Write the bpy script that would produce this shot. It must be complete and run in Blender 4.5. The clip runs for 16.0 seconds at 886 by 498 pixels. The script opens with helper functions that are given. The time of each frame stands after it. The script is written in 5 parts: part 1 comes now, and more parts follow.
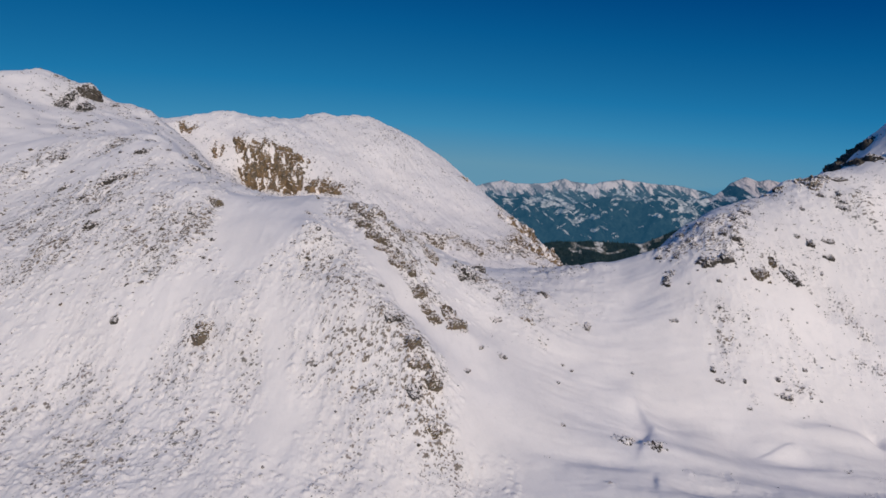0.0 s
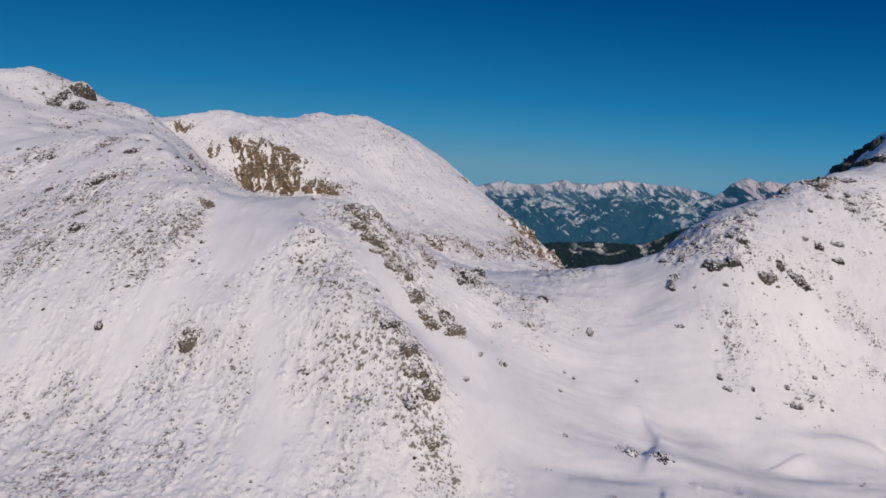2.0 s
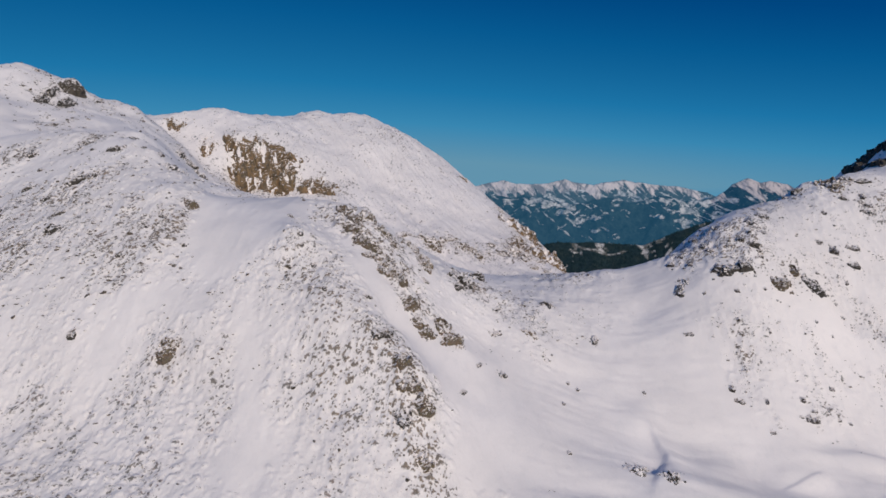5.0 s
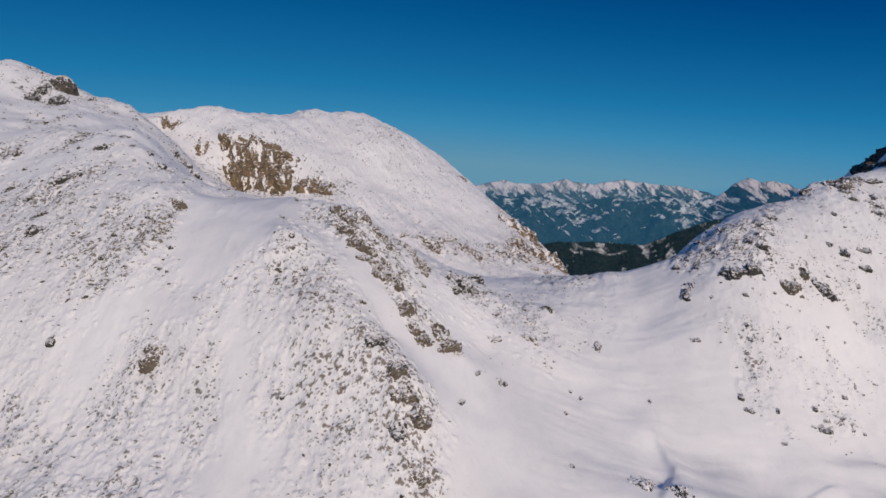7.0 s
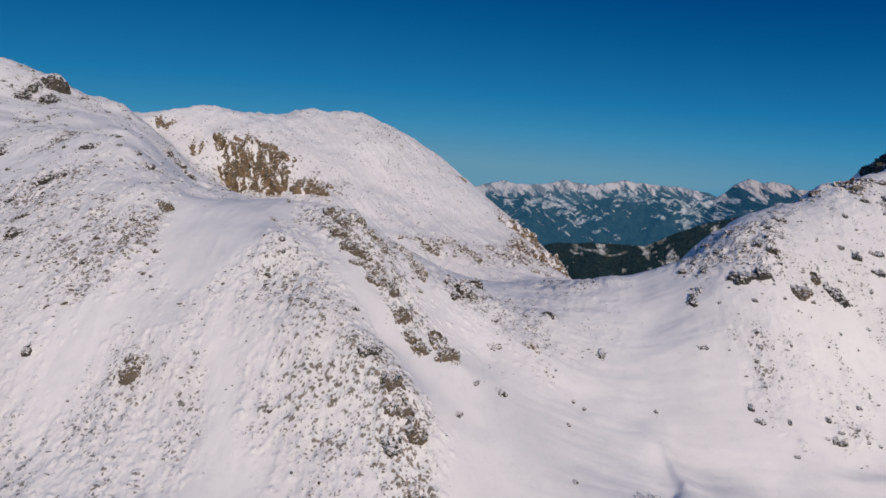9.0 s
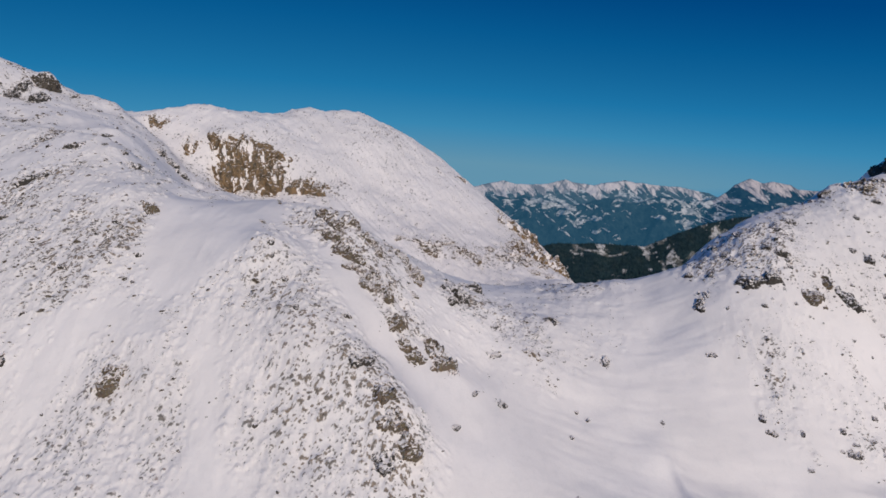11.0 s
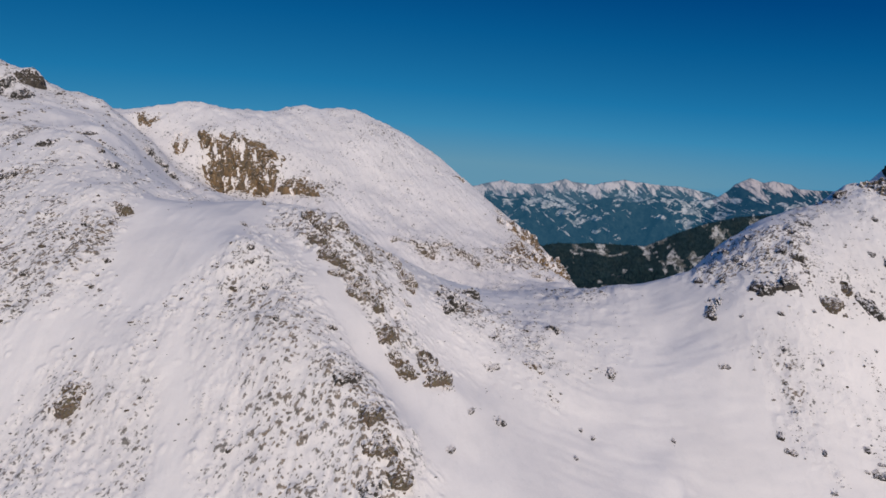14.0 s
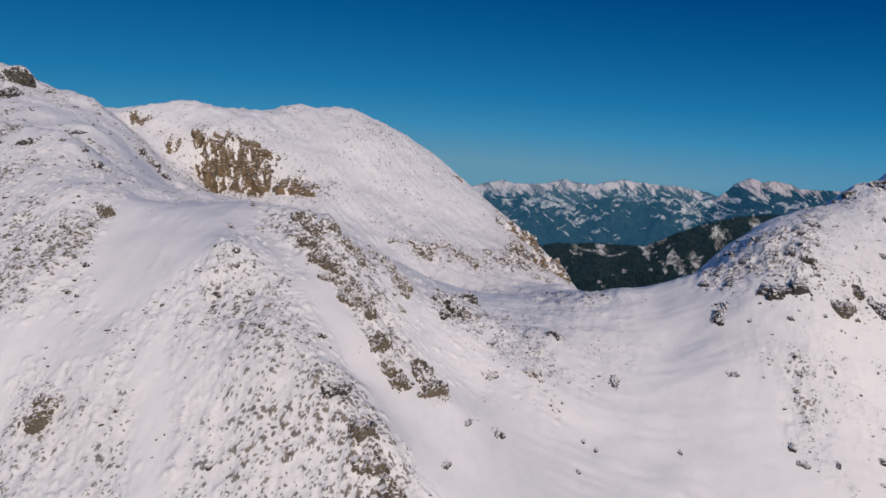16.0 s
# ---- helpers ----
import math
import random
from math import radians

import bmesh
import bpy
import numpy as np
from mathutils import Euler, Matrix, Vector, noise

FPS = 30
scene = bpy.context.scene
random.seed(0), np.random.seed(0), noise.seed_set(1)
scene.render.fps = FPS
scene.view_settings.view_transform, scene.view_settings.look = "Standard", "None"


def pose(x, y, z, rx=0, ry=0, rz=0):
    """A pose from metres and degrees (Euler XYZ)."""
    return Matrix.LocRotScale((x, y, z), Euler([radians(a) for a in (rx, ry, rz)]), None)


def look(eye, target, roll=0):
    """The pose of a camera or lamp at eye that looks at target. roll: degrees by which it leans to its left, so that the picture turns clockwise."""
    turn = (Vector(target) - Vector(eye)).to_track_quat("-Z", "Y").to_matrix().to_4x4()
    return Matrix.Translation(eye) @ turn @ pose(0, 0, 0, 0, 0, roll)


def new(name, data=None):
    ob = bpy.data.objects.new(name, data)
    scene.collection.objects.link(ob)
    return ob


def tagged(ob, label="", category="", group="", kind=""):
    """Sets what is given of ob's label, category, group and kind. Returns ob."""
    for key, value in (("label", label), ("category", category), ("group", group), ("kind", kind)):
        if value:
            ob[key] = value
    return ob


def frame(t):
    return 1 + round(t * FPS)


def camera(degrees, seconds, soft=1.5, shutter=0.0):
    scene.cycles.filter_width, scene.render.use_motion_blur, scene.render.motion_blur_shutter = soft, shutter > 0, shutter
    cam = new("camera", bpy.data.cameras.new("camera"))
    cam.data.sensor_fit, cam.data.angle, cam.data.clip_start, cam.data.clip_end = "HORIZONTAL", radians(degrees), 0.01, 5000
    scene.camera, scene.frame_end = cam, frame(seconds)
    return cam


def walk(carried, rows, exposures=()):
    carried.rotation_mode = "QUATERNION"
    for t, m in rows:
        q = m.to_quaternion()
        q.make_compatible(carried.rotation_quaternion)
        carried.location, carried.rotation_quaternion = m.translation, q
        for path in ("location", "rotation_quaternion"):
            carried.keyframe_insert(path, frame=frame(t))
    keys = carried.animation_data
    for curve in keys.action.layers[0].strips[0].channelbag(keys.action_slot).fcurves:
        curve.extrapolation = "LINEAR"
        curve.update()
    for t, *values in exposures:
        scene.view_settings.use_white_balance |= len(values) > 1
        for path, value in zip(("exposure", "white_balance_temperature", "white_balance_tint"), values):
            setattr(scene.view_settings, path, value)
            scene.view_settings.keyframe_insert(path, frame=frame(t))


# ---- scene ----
cam = camera(70.0, 16.0, soft=1.6)
METRES, EYE, TILT, LEAN, TURN = 60.0, 150.0, -5.66, 0.0, 0.0
AHEAD, ANGLE = 1.586, 0.63  # the flight's length along the view and its turns, for this lens
ROWS = [
    (0.0, 0.0, 0.0, 0.0, 0.0, 0.0, -0.0),
    (0.5, 0.004, 0.0284, 0.0049, 0.0, 0.02, -0.02),
    (1.0, 0.0083, 0.0553, 0.0094, 0.0, 0.03, -0.04),
    (1.5, 0.0122, 0.0824, 0.0151, 0.0, 0.06, -0.06),
    (2.0, 0.0169, 0.1121, 0.0211, 0.01, 0.07, -0.08),
    (2.5, 0.0208, 0.14, 0.0263, 0.0, 0.09, -0.09),
    (3.0, 0.0257, 0.1688, 0.0319, 0.0, 0.1, -0.11),
    (3.5, 0.0299, 0.1994, 0.0372, 0.0, 0.1, -0.12),
    (4.0, 0.0342, 0.2286, 0.043, 0.01, 0.09, -0.14),
    (6.5, 0.0582, 0.3801, 0.0744, 0.05, -0.07, -0.23),
    (7.0, 0.0629, 0.4099, 0.0799, 0.05, -0.07, -0.24),
    (7.5, 0.0677, 0.4418, 0.0855, 0.04, -0.08, -0.27),
    (8.0, 0.0718, 0.472, 0.0913, 0.04, -0.06, -0.29),
    (8.5, 0.0763, 0.5024, 0.097, 0.04, -0.03, -0.3),
    (9.0, 0.0809, 0.5349, 0.1035, 0.05, -0.0, -0.3),
    (11.5, 0.1056, 0.6941, 0.1348, -0.0, 0.01, -0.3),
    (12.0, 0.1114, 0.7278, 0.1408, -0.01, 0.0, -0.31),
    (12.5, 0.1167, 0.76, 0.1469, -0.02, -0.02, -0.31),
    (13.0, 0.1224, 0.7916, 0.1525, -0.04, -0.04, -0.31),
    (13.5, 0.1278, 0.8246, 0.1584, -0.05, -0.06, -0.3),
    (14.0, 0.1331, 0.8544, 0.1633, -0.06, -0.07, -0.3),
    (14.5, 0.1385, 0.8834, 0.1684, -0.07, -0.07, -0.29),
    (15.0, 0.1441, 0.9135, 0.1735, -0.1, -0.07, -0.29),
    (15.5, 0.1496, 0.9413, 0.1775, -0.13, -0.07, -0.27),
    (16.0, 0.1551, 0.9707, 0.182, -0.16, -0.08, -0.25),
]
walk(cam, [(t, pose(0, 0, EYE, TILT, LEAN, TURN) @ pose(METRES * x, METRES * AHEAD * y, METRES * z, 90 + ANGLE * pitch, roll, ANGLE * yaw)) for t, x, y, z, yaw, pitch, roll in ROWS])

# ---- sky and sun ----
SUN_FROM = Vector((0.36, -0.86, 0.355)).normalized()
world = bpy.data.worlds.new("winter_sky")
scene.world = world
world.use_nodes = True
wt = world.node_tree
sky = wt.nodes.new("ShaderNodeTexSky")
sky.sky_type, sky.sun_disc = "NISHITA", False
sky.sun_elevation, sky.sun_rotation = math.asin(SUN_FROM.z), math.atan2(SUN_FROM.x, SUN_FROM.y)
sky.altitude, sky.air_density, sky.dust_density, sky.ozone_density = 2100, 1.0, 0.0, 4.0
# the thin, dry air of a winter noon: the sky's own brightness, in deep polarised blues
grey = wt.nodes.new("ShaderNodeRGBToBW")
span = wt.nodes.new("ShaderNodeMapRange")
span.inputs[1].default_value, span.inputs[2].default_value = 2.4, 8.0
blues = wt.nodes.new("ShaderNodeValToRGB")
for at, colour in ((0.0, (0.0, 0.06, 0.215, 1)), (0.12, (0.002, 0.10, 0.28, 1)), (0.38, (0.012, 0.175, 0.385, 1)), (0.62, (0.04, 0.24, 0.44, 1)), (1.0, (0.12, 0.29, 0.415, 1))):
    stop = blues.color_ramp.elements[0] if at == 0.0 else blues.color_ramp.elements[-1] if at == 1.0 else blues.color_ramp.elements.new(at)
    stop.position, stop.color = at, colour
lift = wt.nodes.new("ShaderNodeVectorMath")
lift.operation = "SCALE"
lift.inputs["Scale"].default_value = 10.0
wt.links.new(sky.outputs[0], grey.inputs[0])
wt.links.new(grey.outputs[0], span.inputs[0])
wt.links.new(span.outputs[0], blues.inputs[0])
wt.links.new(blues.outputs[0], lift.inputs[0])
wt.links.new(lift.outputs[0], wt.nodes["Background"].inputs[0])
wt.nodes["Background"].inputs[1].default_value = 0.1

sun = new("sun", bpy.data.lights.new("sun", "SUN"))
sun.data.energy, sun.data.angle, sun.data.color = 2.58, radians(1.0), (1.0, 0.903, 0.775)
sun.matrix_world = look(SUN_FROM * 900, (0, 0, 0))
scene.view_settings.exposure = 0.0


# ---- materials ----
class Nodes:
    """A short way to write node materials."""

    def __init__(self, name):
        self.mat = bpy.data.materials.new(name)
        self.mat.use_nodes = True
        self.tree = self.mat.node_tree
        self.bsdf = self.tree.nodes["Principled BSDF"]
        self.out = self.tree.nodes["Material Output"]

    def add(self, kind, **inputs):
        n = self.tree.nodes.new(kind)
        for key, v in inputs.items():
            self.put(n, key.replace("_", " "), v)
        return n

    def put(self, n, key, v):
        sock = n.inputs[int(key[1:])] if key[0] == "i" and key[1:].isdigit() else n.inputs[key]
        if isinstance(v, bpy.types.NodeSocket):
            self.tree.links.new(v, sock)
        else:
            sock.default_value = v

    def place(self, scale=(1, 1, 1), turn=0.0):
        v = self.add("ShaderNodeNewGeometry").outputs["Position"]
        if turn:
            v = self.add("ShaderNodeMapping", Vector=v, Rotation=(0, radians(turn), 0)).outputs[0]
        return self.add("ShaderNodeMapping", Vector=v, Scale=scale).outputs[0]

    def noise(self, scale, detail=3, rough=0.55, stretch=(1, 1, 1), turn=0.0):
        return self.add("ShaderNodeTexNoise", Vector=self.place(stretch, turn), Scale=scale, Detail=detail, Roughness=rough).outputs["Fac"]

    def math(self, op, a, b=0.0):
        n = self.add("ShaderNodeMath", i0=a, i1=b)
        n.operation = op
        return n.outputs[0]

    def ramp(self, v, lo, hi, to_lo=0.0, to_hi=1.0):
        n = self.add("ShaderNodeMapRange", i0=v, i1=lo, i2=hi, i3=to_lo, i4=to_hi)
        return n.outputs[0]

    def mix(self, fac, a, b):
        n = self.add("ShaderNodeMixRGB", Fac=fac, Color1=a, Color2=b)
        return n.outputs[0]

    def bump(self, height, strength, distance):
        n = self.add("ShaderNodeBump", Height=height, Strength=strength, Distance=distance)
        if self.bsdf.inputs["Normal"].is_linked:
            self.put(n, "Normal", self.bsdf.inputs["Normal"].links[0].from_socket)
        self.put(self.bsdf, "Normal", n.outputs[0])

    def finish(self, colour, rough, spec=0.3):
        self.put(self.bsdf, "Base Color", colour)
        self.put(self.bsdf, "Roughness", rough)
        self.put(self.bsdf, "Specular IOR Level", spec)
        return self.mat


SNOW_A, SNOW_B = (0.922, 0.848, 0.824, 1), (0.846, 0.778, 0.757, 1)
ROCK_DARK, ROCK_BROWN, ROCK_OLIVE, ROCK_GREY = (0.05, 0.043, 0.04, 1), (0.205, 0.135, 0.088, 1), (0.18, 0.142, 0.082, 1), (0.19, 0.172, 0.16, 1)


def rock_colour(n, scale=1.0):
    base = n.mix(n.ramp(n.noise(0.55 * scale, 4), 0.4, 0.62), ROCK_OLIVE, ROCK_BROWN)
    base = n.mix(n.ramp(n.noise(1.4 * scale, 4), 0.45, 0.65), base, ROCK_GREY)
    return n.mix(n.ramp(n.noise(3.0 * scale, 5, 0.65), 0.50, 0.62), base, ROCK_DARK)


def snow_colour(n):
    c = n.mix(n.ramp(n.noise(0.02, 3), 0.35, 0.65), SNOW_A, SNOW_B)
    crust = n.noise(0.22, 4, 0.6, (1.0, 0.45, 1.0))
    return n.mix(n.ramp(crust, 0.5, 0.72, 0.0, 0.3), c, (0.72, 0.675, 0.67, 1))


def make_ground():
    n = Nodes("wind_packed_snow")
    cover = n.add("ShaderNodeAttribute")
    cover.attribute_name = "stony"
    c = cover.outputs["Fac"]
    bare = n.add("ShaderNodeAttribute")
    bare.attribute_name = "bare"
    b = bare.outputs["Fac"]
    fine = n.noise(1.5, 5, 0.68, (1.0, 0.8, 1.0), 25)
    ragged = n.math("ADD", n.math("MULTIPLY", b, 0.8), n.math("MULTIPLY", n.math("SUBTRACT", fine, 0.5), 1.9))
    ragged = n.math("ADD", ragged, n.math("MULTIPLY", n.math("SUBTRACT", n.noise(0.32, 4, 0.6, (1.0, 0.7, 1.0)), 0.5), 1.0))
    ragged = n.math("ADD", ragged, n.ramp(c, 0.15, 0.75, -0.06, 0.14))
    show = n.ramp(ragged, 0.38, 0.74, 0.0, 0.88)
    thin = n.ramp(ragged, 0.1, 0.55, 0.0, 0.16)
    tuft = n.mix(n.ramp(n.noise(0.06, 3), 0.42, 0.6), (0.175, 0.16, 0.14, 1), (0.27, 0.19, 0.175, 1))
    stone = n.mix(n.ramp(n.noise(0.9, 4), 0.40, 0.58), tuft, (0.075, 0.072, 0.068, 1))
    ochre = n.mix(n.ramp(n.noise(0.8, 5, 0.7), 0.42, 0.6), (0.225, 0.155, 0.095, 1), (0.065, 0.055, 0.045, 1))
    stone = n.mix(n.ramp(c, 0.62, 1.0), stone, ochre)
    clods = n.math("ADD", n.noise(0.7, 7, 0.66, (1, 0.6, 1)), n.math("MULTIPLY", n.noise(0.22, 4, 0.6, (1, 0.55, 1), 20), 1.5))
    n.bump(clods, n.ramp(c, 0.08, 0.5, 0.12, 0.35), 1.0)
    n.bump(n.noise(2.4, 4, 0.7, (1, 0.7, 1), 15), n.ramp(c, 0.1, 0.5, 0.06, 0.3), 0.4)
    snow = n.mix(thin, snow_colour(n), (0.50, 0.455, 0.455, 1))
    return n.finish(n.mix(show, snow, stone), 0.65, 0.25)


def make_rock(name, snow_at=0.72, scale=1.0, grey=0.0, runnels=0.0, rust=0.0):
    n = Nodes(name)
    up = n.add("ShaderNodeSeparateXYZ", Vector=n.add("ShaderNodeNewGeometry").outputs["Normal"]).outputs[2]
    lie = n.math("ADD", up, n.math("MULTIPLY", n.math("SUBTRACT", n.noise(0.7 * scale, 5, 0.65), 0.5), 1.9))
    ledge = n.math("SUBTRACT", n.noise(1.1 * scale, 4, 0.6, (0.3, 0.3, 1.5)), 0.5)
    lie = n.math("ADD", lie, n.math("MULTIPLY", ledge, 1.8))
    if runnels:
        lie = n.math("ADD", lie, n.ramp(n.noise(1.0, 4, 0.6, (0.16, 0.02, 0.035), 12), 0.54, 0.64, 0.0, runnels))
    snow = n.ramp(lie, snow_at, snow_at + 0.10)
    n.bump(n.noise(2.6 * scale, 6, 0.7), 0.9, 0.35)
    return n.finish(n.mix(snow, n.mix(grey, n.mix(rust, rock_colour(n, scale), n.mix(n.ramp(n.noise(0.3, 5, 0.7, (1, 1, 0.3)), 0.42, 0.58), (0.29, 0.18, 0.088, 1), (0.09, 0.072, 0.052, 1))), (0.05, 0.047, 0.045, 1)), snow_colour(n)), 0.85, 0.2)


GROUND = make_ground()
ROCK = make_rock("lichened_rock", 0.38)
OLIVE = make_rock("olive_lichened_rock", 0.60)
RIB = make_rock("brown_tufted_rock", 0.50, 1.0, 0.15)
DARK = make_rock("dark_grey_rock", 0.52, 1.0, 0.85)
CLIFF = make_rock("brown_cliff_rock", 0.78, 0.5, 0.0, 1.4, 0.65)
KNOB = make_rock("olive_knob_rock", 0.8, 0.7, 0.6)
# the summit wall's shade is put into this rock's dark grey
BARE = make_rock("bare_shade_coloured_rock", 0.86, 0.8, 0.75)
SCREE = make_rock("half_buried_scree", 0.56, 1.0, 0.45)

# ---- landforms: break lines of the plan, in metres ----
BREAKLINES = {}
BREAKLINES['left_crest'] = [(-558, 690, 258.2), (-458, 668, 264.9), (-419, 668, 271.5), (-396, 670, 261.7), (-376, 674, 258.7), (-367, 677, 257.7), (-363, 679, 253.1), (-363, 684, 240.6), (-354, 696, 237.8), (-331, 696, 235.7), (-314, 692, 230.7), (-303, 690, 222.6), (-285, 682, 207.9), (-261, 670, 189.3), (-236, 654, 162.5), (-217, 640, 146.4), (-199, 620, 140.4)]
BREAKLINES['knob_face'] = [(-371, 642, 239), (-370, 626, 230), (-351, 628, 223)]
BREAKLINES['knob_step'] = [(-353, 668, 236.2), (-348, 672, 233.5), (-335, 672, 230.9)]
BREAKLINES['shoulder_back'] = [(-348, 590, 210.3), (-324, 590, 206.1), (-300, 590, 201.4), (-280, 590, 199.6), (-261, 590, 194.9), (-249, 595, 183.7), (-237, 600, 170.8), (-223, 600, 157.5), (-208, 600, 146.2)]
BREAKLINES['left_shoulder'] = [(-300, 440, 178), (-244, 450, 187), (-225, 430, 184), (-211, 425, 180), (-178, 403, 176.5), (-163, 392, 170.4), (-152, 388, 160.6), (-136, 371, 153), (-119, 350, 146)]
BREAKLINES['brow_front'] = [(-349, 420, 150), (-242, 376, 145.3), (-245, 414, 170.3), (-207, 409, 172), (-187, 398, 171.8), (-137, 362, 151.5), (-135, 348, 150)]
BREAKLINES['shoulder_dip'] = [(-330, 500, 178), (-260, 490, 170), (-200, 470, 156), (-165, 445, 147), (-150, 520, 138), (-130, 430, 142)]
BREAKLINES['left_slope_high'] = [(-268, 330, 120.6), (-188, 315, 121.9), (-183, 361, 153.2), (-141, 338, 144.9), (-124, 345, 143.3), (-121, 372, 142.8)]
BREAKLINES['left_slope_mid'] = [(-230, 280, 91.9), (-172, 283, 99.1), (-139, 303, 121.6), (-125, 306, 125.2), (-112, 308, 122.5)]
BREAKLINES['left_slope_low'] = [(-201, 236, 65.7), (-151, 261, 77.7), (-128, 276, 95.2), (-103, 267, 89.2), (-94, 275, 100), (-121, 290, 110)]
BREAKLINES['left_foot'] = [(-189, 206, 44.7), (-152, 208, 43.3), (-158, 250, 65), (-128, 250, 66.4), (-93, 236, 59), (-97, 257, 76.1), (-68, 255, 76.2), (-88, 207, 43.8)]
BREAKLINES['plateau_rim'] = [(-117, 374, 145), (-104, 385, 143.8), (-89, 380, 143.3), (-75, 375, 145), (-59, 362, 143), (-48, 353, 141), (-35, 347, 140.2)]
BREAKLINES['plateau'] = [(-107, 330, 133.9), (-95, 318, 130.2), (-82, 325, 134.1), (-73, 335, 138.1)]
BREAKLINES['spur_crest'] = [(-62, 310, 132.1), (-53, 296, 115.6), (-37, 283, 106.8), (-23, 274, 95.6), (-16, 266, 84.9), (-10, 263, 82.8), (-4, 256, 69), (2, 243, 54), (12, 232, 35.5)]
BREAKLINES['spur_face'] = [(-93, 292, 110.8), (-65, 297, 116.3), (-75, 286, 108.4), (-59, 276, 98.5), (-44, 265, 85.9), (-43, 274, 100.7), (-27, 254, 70.3), (-48, 250, 69.9), (-27, 236, 56.7), (-37, 215, 39.7), (-9, 220, 37.1)]
BREAKLINES['gully'] = [(-57, 345, 135.9), (-40, 309, 119.7), (-28, 291, 104.3), (-19, 286, 92.7), (-4, 281, 79.5), (17, 279, 63), (49, 272, 47.2)]
BREAKLINES['rock_rib'] = [(-30, 328, 125.2), (-20, 317, 111.7), (-12, 304, 99.7), (-4, 304, 89.7), (4, 308, 86.1), (13, 300, 78.9)]
BREAKLINES['back_rib'] = [(-29, 350, 128.2), (-10, 356, 116), (2, 358, 107.7), (16, 360, 102.6), (32, 368, 93.8)]
BREAKLINES['shelf'] = [(32, 375, 91.1), (57, 358, 88.8), (61, 366, 86.5), (74, 383, 91.2), (49, 392, 93), (110, 392, 97)]
BREAKLINES['shelf_front'] = [(22, 318, 75.2), (44, 331, 79.5), (80, 344, 73.2), (110, 362, 81.5), (134, 367, 98)]
BREAKLINES['bowl_upper'] = [(41, 305, 64), (65, 315, 58.3), (97, 316, 55), (126, 340, 77.5), (152, 346, 86.1)]
BREAKLINES['bowl_floor'] = [(27, 255, 44.4), (54, 272, 45.1), (95, 297, 42.8), (98, 275, 36.3), (136, 284, 26.9), (174, 296, 30.2), (211, 298, 25.1), (255, 300, 19.9)]
BREAKLINES['bowl_low'] = [(24, 226, 34.1), (57, 228, 33), (90, 231, 31.5), (138, 240, 26.9), (190, 250, 21.7)]
BREAKLINES['col'] = [(27, 411, 95.6), (42, 410, 95.8), (55, 408, 95.0), (64, 407, 94.6), (73, 407, 96.8), (88, 406, 98.9), (102, 405, 101.2), (117, 403, 104.4), (129, 400, 107.9), (143, 406, 111.4)]
BREAKLINES['right_crest'] = [(138, 400, 111.1), (157, 418, 122.1), (183, 431, 133.2), (201, 438, 138.4), (221, 442, 141.8), (238, 446, 152.4), (253, 448, 154.8), (271, 449, 160.3), (290, 450, 161.9), (310, 452, 173.1), (342, 450, 212.8), (381, 448, 243.1), (431, 446, 265.3)]
BREAKLINES['right_upper'] = [(160, 366, 109.1), (185, 363, 100.6), (175, 388, 127.6), (228, 401, 125), (275, 414, 139.4), (240, 390, 111.7), (311, 405, 117.5)]
BREAKLINES['right_lower'] = [(203, 366, 98.1), (220, 364, 81.8), (255, 362, 78.2), (142, 320, 57.1), (152, 313, 52.7), (174, 311, 44.8), (215, 331, 52.1), (185, 303, 34), (265, 335, 55.6)]
BREAKLINES['dome_crest'] = [(-319, 735, 224.5), (-289, 750, 228), (-254, 780, 242.7), (-235, 800, 236.8), (-205, 820, 234.7), (-176, 835, 237.7), (-162, 860, 245.6), (-128, 890, 245), (-102, 910, 242.4), (-70, 940, 224.3), (-37, 960, 202.4), (31, 980, 146.6), (89, 900, 108.4), (122, 820, 80.5), (140, 745, 56.6)]
BREAKLINES['dome_gully'] = [(-295, 720, 206.9), (-253, 690, 177.4), (-219, 660, 152.9), (-190, 620, 141.8)]
BREAKLINES['dome_cliff'] = [(-227, 722, 203.9), (-200, 722, 197.6), (-161, 712, 175.1), (-163, 694, 140.8), (-206, 692, 143.9), (-121, 700, 150)]
BREAKLINES['dome_face'] = [(-125, 770, 190.7), (-56, 755, 143.3), (-89, 695, 131.5), (-26, 665, 96.7), (10, 680, 89.3), (52, 760, 102.7), (94, 715, 79.8)]
BREAKLINES['dome_foot'] = [(-40, 610, 88.1), (-9, 628, 72.4), (28, 640, 63.3), (67, 650, 60.9), (103, 668, 59.5), (125, 690, 62.3)]
BREAKLINES['dome_hollow'] = [(-20, 560, 74), (30, 560, 60), (70, 590, 52), (20, 500, 76)]
BREAKLINES['shade_slope'] = [(82, 470, 84), (96, 520, 79), (112, 580, 72.5), (122, 650, 66), (128, 600, 69), (118, 520, 77)]
BREAKLINES['summit_wall'] = [(306, 500, 158.8), (315, 503, 168.6), (325, 505, 179.3), (333, 505, 188.1), (349, 505, 196), (382, 510, 223.4), (438, 515, 257.1)]
BREAKLINES['right_lee'] = [(134, 426, 94.1), (153, 444, 105.1), (179, 457, 116.2), (197, 464, 121.4), (217, 468, 124.8), (234, 472, 135.4), (249, 474, 137.8), (267, 475, 143.3)]
BREAKLINES['dome_lee'] = [(-103, 960, 185), (-77, 980, 182.4), (-45, 1010, 164.3), (-12, 1030, 142.4), (56, 1050, 86.6), (114, 970, 48.4), (147, 890, 20.5)]
